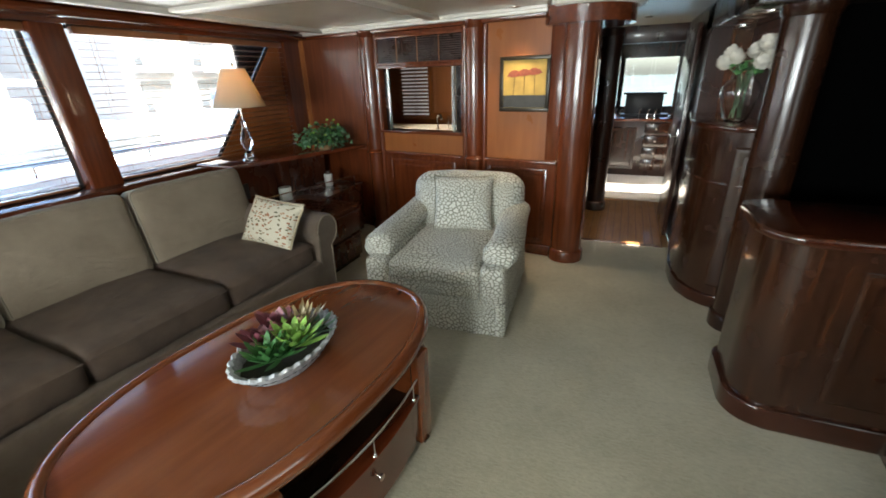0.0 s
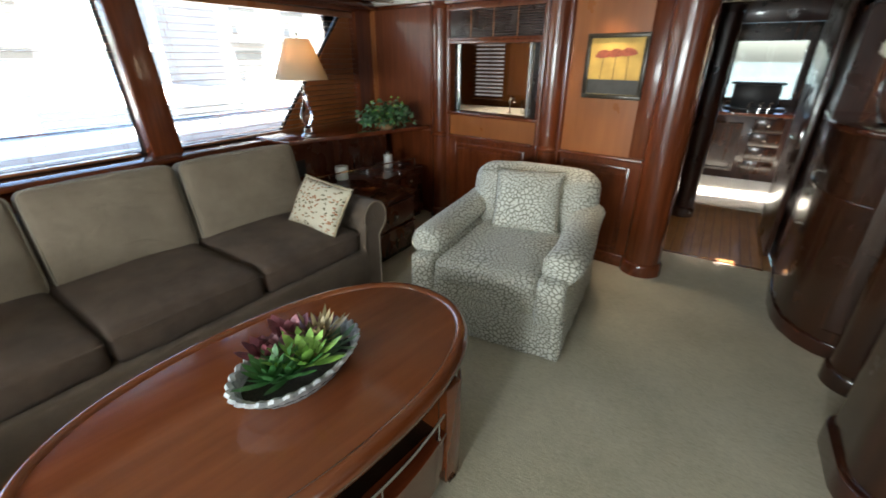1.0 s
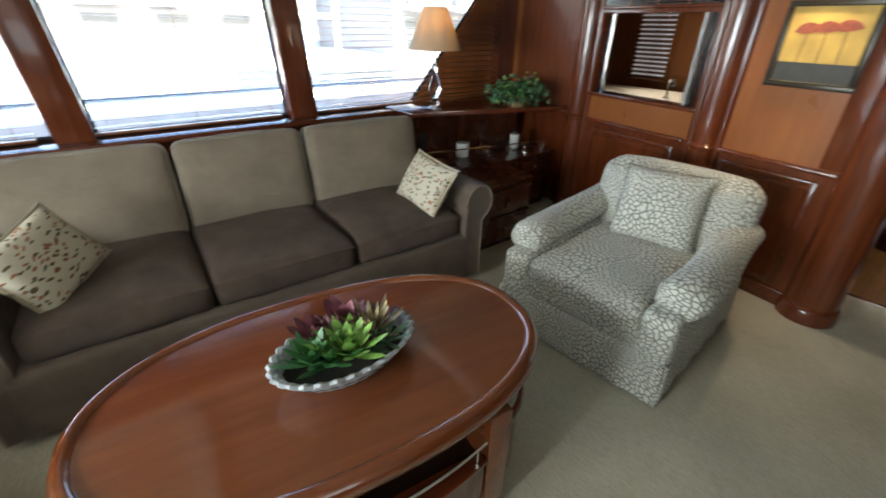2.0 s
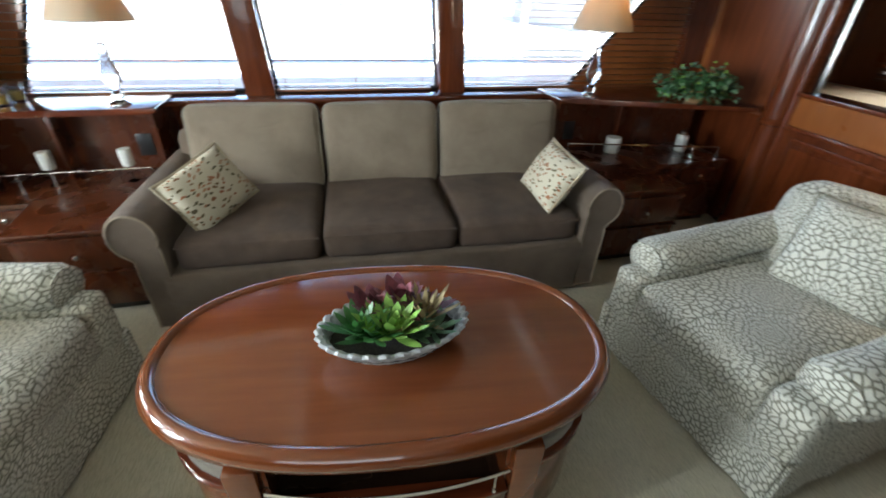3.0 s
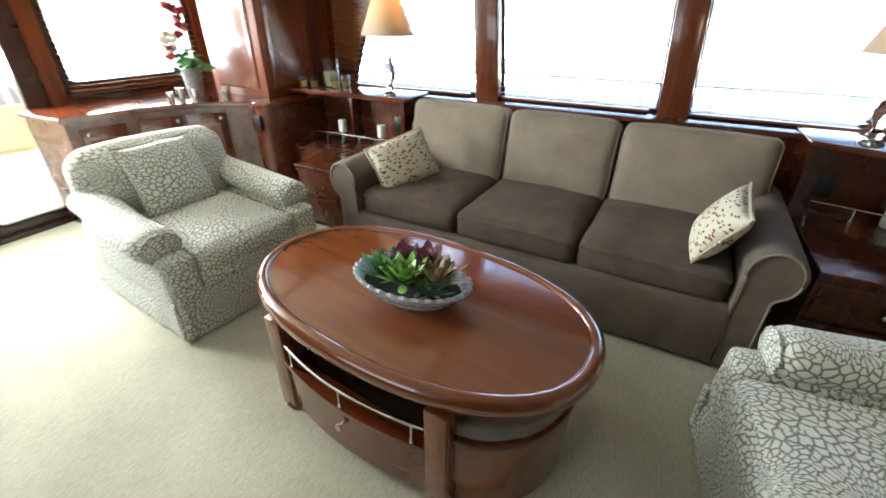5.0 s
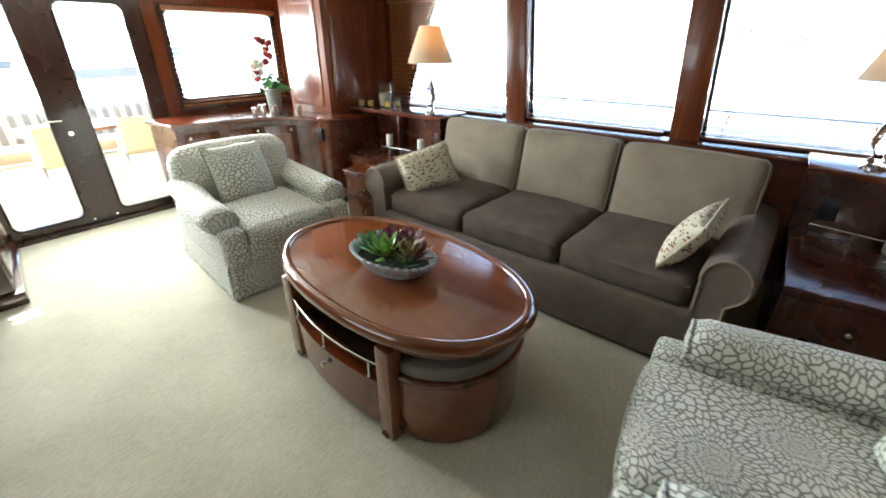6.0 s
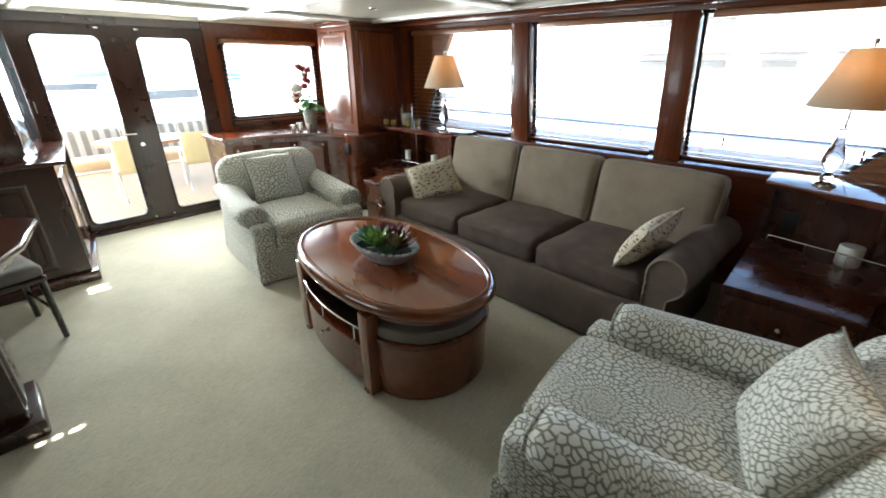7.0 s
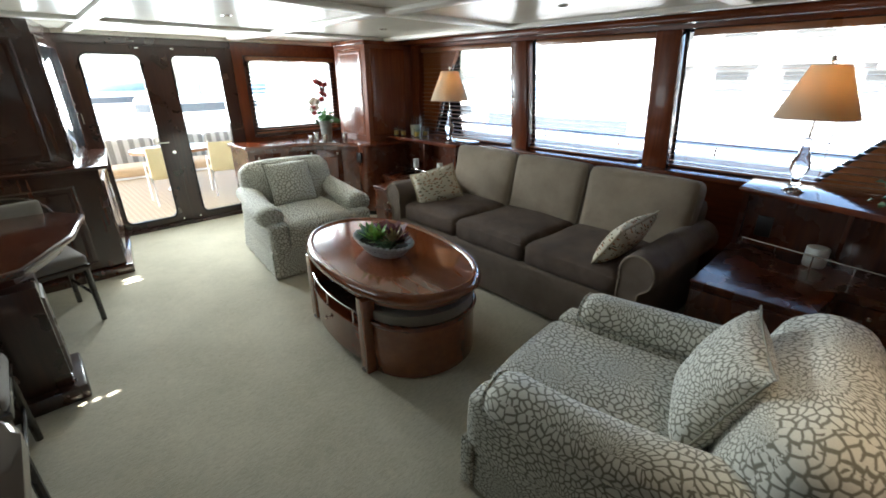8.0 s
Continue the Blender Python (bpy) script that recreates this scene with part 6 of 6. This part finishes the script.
# ceiling downlights; the four mid-saloon and the passage ones are unseen, added for brightness
rnd = random.Random(2)
for x, y in ((-0.98, 3.40), (0.55, 2.90), (0.60, 3.85), (-2.4, -0.6), (-2.4, 1.3), (-1.0, 1.3), (-1.0, -0.6), (-0.02, 4.75), (-2.15, 4.55)):
    z = H if not (0.4 < x) else 1.845
    d = thing("downlight", "small recessed ceiling downlight with steel ring, five of the nine added unseen", "downlight", (x, y, z - 0.006), 0, "ceiling downlights")
    part("ring", lathe([(0.025, 0.006), (0.038, 0.006), (0.038, 0.0), (0.03, -0.002), (0.025, 0.003)], seg=20), NICKEL, d)
    part("lens", lathe([(0.0, 0.004), (0.025, 0.004), (0.025, 0.0055), (0.0, 0.0055)], seg=20), SPOT, d)

# helm in the pilothouse
hc = thing("helm_console", "mahogany helm console with drawers, screen and chrome controls", "console")
part("body", boxes((-1.2, 1.5, 7.25, 8.2, 0.0, 0.85), bevel=0.008), DOORWOOD, hc)
part("top", boxes((-1.25, 1.55, 7.2, 8.55, 0.85, 0.89), bevel=0.008), BARTOP, hc)
for k in range(4):
    d = part("drawer", boxes((0.18, 0.52, 7.235, 7.255, 0.10 + k * 0.185, 0.27 + k * 0.185), bevel=0.004), DARKMAHOG, hc)
    knob(d, (0.35, 7.235, 0.185 + k * 0.185), (0, -1, 0), 0.015)
raised_panel(hc, 0.40, 0.66, pose(-0.12, 7.248, 0.10), DARKMAHOG)
part("screen", boxes((-0.14, 0.40, 7.55, 7.60, 0.93, 1.22), bevel=0.01), BLACK, hc, "black chart screen")
part("screen_hood", boxes((-0.22, 0.50, 7.50, 7.75, 0.89, 0.93), (-0.18, 0.44, 7.56, 7.75, 1.22, 1.25), bevel=0.01), BLACK, hc)
for x in (-0.28, -0.2, 0.08, 0.2, 0.3):
    part("lever", tube([(x, 7.35, 0.89), (x, 7.33, 1.0), (x + 0.03, 7.31, 1.02)], 0.012), CHROME, hc, "chrome control lever")

# ---- outside: aft deck, harbour, far buildings ----
structure(part("deck", boxes((-3.9, 3.0, -8.4, -2.75, -0.12, -0.03)), DECKTEAK), "sunlit teak aft deck", "deck")
# roof out of view, added to keep the aft deck dim
structure(part("deck_shading_roof", boxes((-4.2, 3.0, -7.9, -2.78, 2.30, 2.42)), WHITE), "unseen white roof added to shade the aft deck", "roof")
structure(part("side_deck", boxes((-4.6, -3.65, -2.7, 9.0, -0.2, -0.05)), WHITE), "white side deck", "deck")
structure(part("bulwark", boxes((-4.75, -4.6, -8.4, 10.0, -0.9, 0.86), (-3.9, 3.0, -8.5, -8.35, -0.6, 0.75), bevel=0.03), WHITE), "white bulwark", "bulwark")
bm = tube([(-4.68, y, 0.98) for y in (-8.3, 0.0, 9.5)], 0.018)
for k in range(18):
    tube([(-4.68, -8.2 + k * 1.0, 0.85), (-4.68, -8.2 + k * 1.0, 0.98)], 0.014, bm, 8)
structure(part("rail", bm, CHROME), "polished steel side rail", "rail")
bench = thing("deck_bench", "curved aft deck bench with striped back and tan cushions", "bench")
part("seat_base", boxes((-3.3, 1.2, -6.8, -6.1, -0.03, 0.02), bevel=0.02), WHITE, bench)
for k in range(5):
    x = -3.25 + k * 0.89
    part("seat_cushion", soft((0.87, 0.68, 0.16), 0.05, (0, 0, 0.02), (x + 0.43, -6.42, 0.08), cuts=7), TAN_CUSHION, bench)
    part("back_cushion", soft((0.87, 0.16, 0.50), 0.06, (0, 0.02, 0), (x + 0.43, -6.82, 0.33), cuts=7), STRIPE, bench)
dtb = thing("deck_table", "varnished aft deck table on a pale pedestal", "table", (-1.38, -4.78, -0.03))
part("tabletop", prism(oval(0, 0, 0.60, 0.42), 0.60, 0.64, bevel=0.01), PANEL, dtb)
part("pedestal", lathe([(0.22, 0), (0.2, 0.03), (0.07, 0.06), (0.07, 0.56), (0.16, 0.60)], seg=20), WHITE, dtb)


def deck_chair(x, y, rz):
    c = thing("deck_chair", "pale yellow canvas deck chair", "chair", (x, y, -0.03), rz, "deck chairs round the deck table")
    c.matrix_basis = pose(x, y, -0.03, 0, 0, rz) @ Matrix.Diagonal((0.88, 0.88, 0.88, 1))
    for sx in (-1, 1):
        part("leg", tube([(sx * 0.23, 0.22, 0), (sx * 0.23, 0.20, 0.62), (sx * 0.24, -0.22, 0.64)], 0.014), WHITE, c)
        part("leg", tube([(sx * 0.23, -0.26, 0), (sx * 0.23, -0.22, 0.45), (sx * 0.23, -0.30, 0.92)], 0.014), WHITE, c)
    part("seat", soft((0.46, 0.46, 0.05), 0.02, (0, 0, 0.005), (0, 0, 0.43), cuts=5), YELLOW_CANVAS, c)
    part("backrest", soft((0.48, 0.035, 0.46), 0.015, (0, 0.005, 0), (0, -0.27, 0.69), m=pose(0, 0, 0, 3, 0, 0), cuts=5), YELLOW_CANVAS, c)


deck_chair(-1.03, -4.02, 178)
deck_chair(-1.83, -4.05, 172)

structure(part("water", boxes((-400, 400, -400, 400, -1.7, -1.5)), WATER), "rippled harbour water", "water")
structure(part("quay", boxes((-60, -16, -60, 120, -1.5, -0.5)), CONCRETE), "pale concrete quay", "quay")


def building(x, y, w, d, storeys, label):
    b = thing("apartment_building", label, "building", (x, y, -0.5))
    hh = 3.0 * storeys
    part("wall", boxes((-d, 0, -w / 2, w / 2, 0, hh)), PLASTER, b)
    part("roof", boxes((-d - 0.3, 0.4, -w / 2 - 0.4, w / 2 + 0.4, hh, hh + 0.5)), CONCRETE, b)
    n = int(w / 4)
    for s in range(storeys):
        for k in range(n):
            yy = -w / 2 + (k + 0.5) * w / n
            part("window", boxes((0.0, 0.05, yy - 1.2, yy + 0.9, 3 * s + 0.4, 3 * s + 2.4)), FARGLASS, b)
            part("balcony", boxes((0.05, 1.3, yy - 1.5, yy + 1.5, 3 * s - 0.1, 3 * s + 0.1), (1.2, 1.3, yy - 1.5, yy + 1.5, 3 * s + 0.1, 3 * s + 1.0)), CONCRETE, b)
    return b


building(-30, 34, 30, 14, 5, "pale concrete apartment building with balconies across the harbour")
building(-34, 66, 24, 14, 7, "tall pale apartment building with balconies across the harbour")
building(-40, 0, 26, 12, 3, "low pale waterfront building")


def boat(x, y, L, rz, mast):
    b = thing("moored_boat", "white moored boat with cabin" + (" and mast" if mast else ""), "boat", (x, y, -1.5), rz, "boats in the harbour")
    hull = [(-L / 2, -L * 0.14), (L * 0.2, -L * 0.15), (L / 2, 0), (L * 0.2, L * 0.15), (-L / 2, L * 0.14)]
    part("hull", prism(hull, -0.1, 1.2, bevel=0.1), WHITE, b)
    part("cabin", prism([(a * 0.5 - L * 0.05, c * 0.62) for a, c in hull], 1.2, 2.3, bevel=0.12), WHITE, b)
    part("cabin_window", prism([(a * 0.5 - L * 0.05, c * 0.63) for a, c in hull], 1.6, 2.0), FARGLASS, b)
    part("cover", prism([(a * 0.3 - L * 0.22, c * 0.5) for a, c in hull], 2.32, 2.9, bevel=0.1), BLUE_CANVAS, b, "blue canvas cover")
    if mast:
        part("mast", tube([(0, 0, 2.3), (0, 0, L * 1.2)], 0.07, None, 8), WHITE, b)
        part("boom", tube([(0, 0, 3.2), (-L * 0.4, 0, 3.3)], 0.06, None, 8), WHITE, b)


for x, y, L, rz, mast in ((-12, 6, 9, 80, True), (-13, 14, 8, 95, False), (-12.5, 21, 10, 85, True), (-12, -4, 9, 88, True), (-14, -12, 10, 92, False), (-6, -22, 11, 8, True), (3, -26, 10, -5, False), (-2, -34, 13, 5, True)):
    boat(x, y, L, rz, mast)
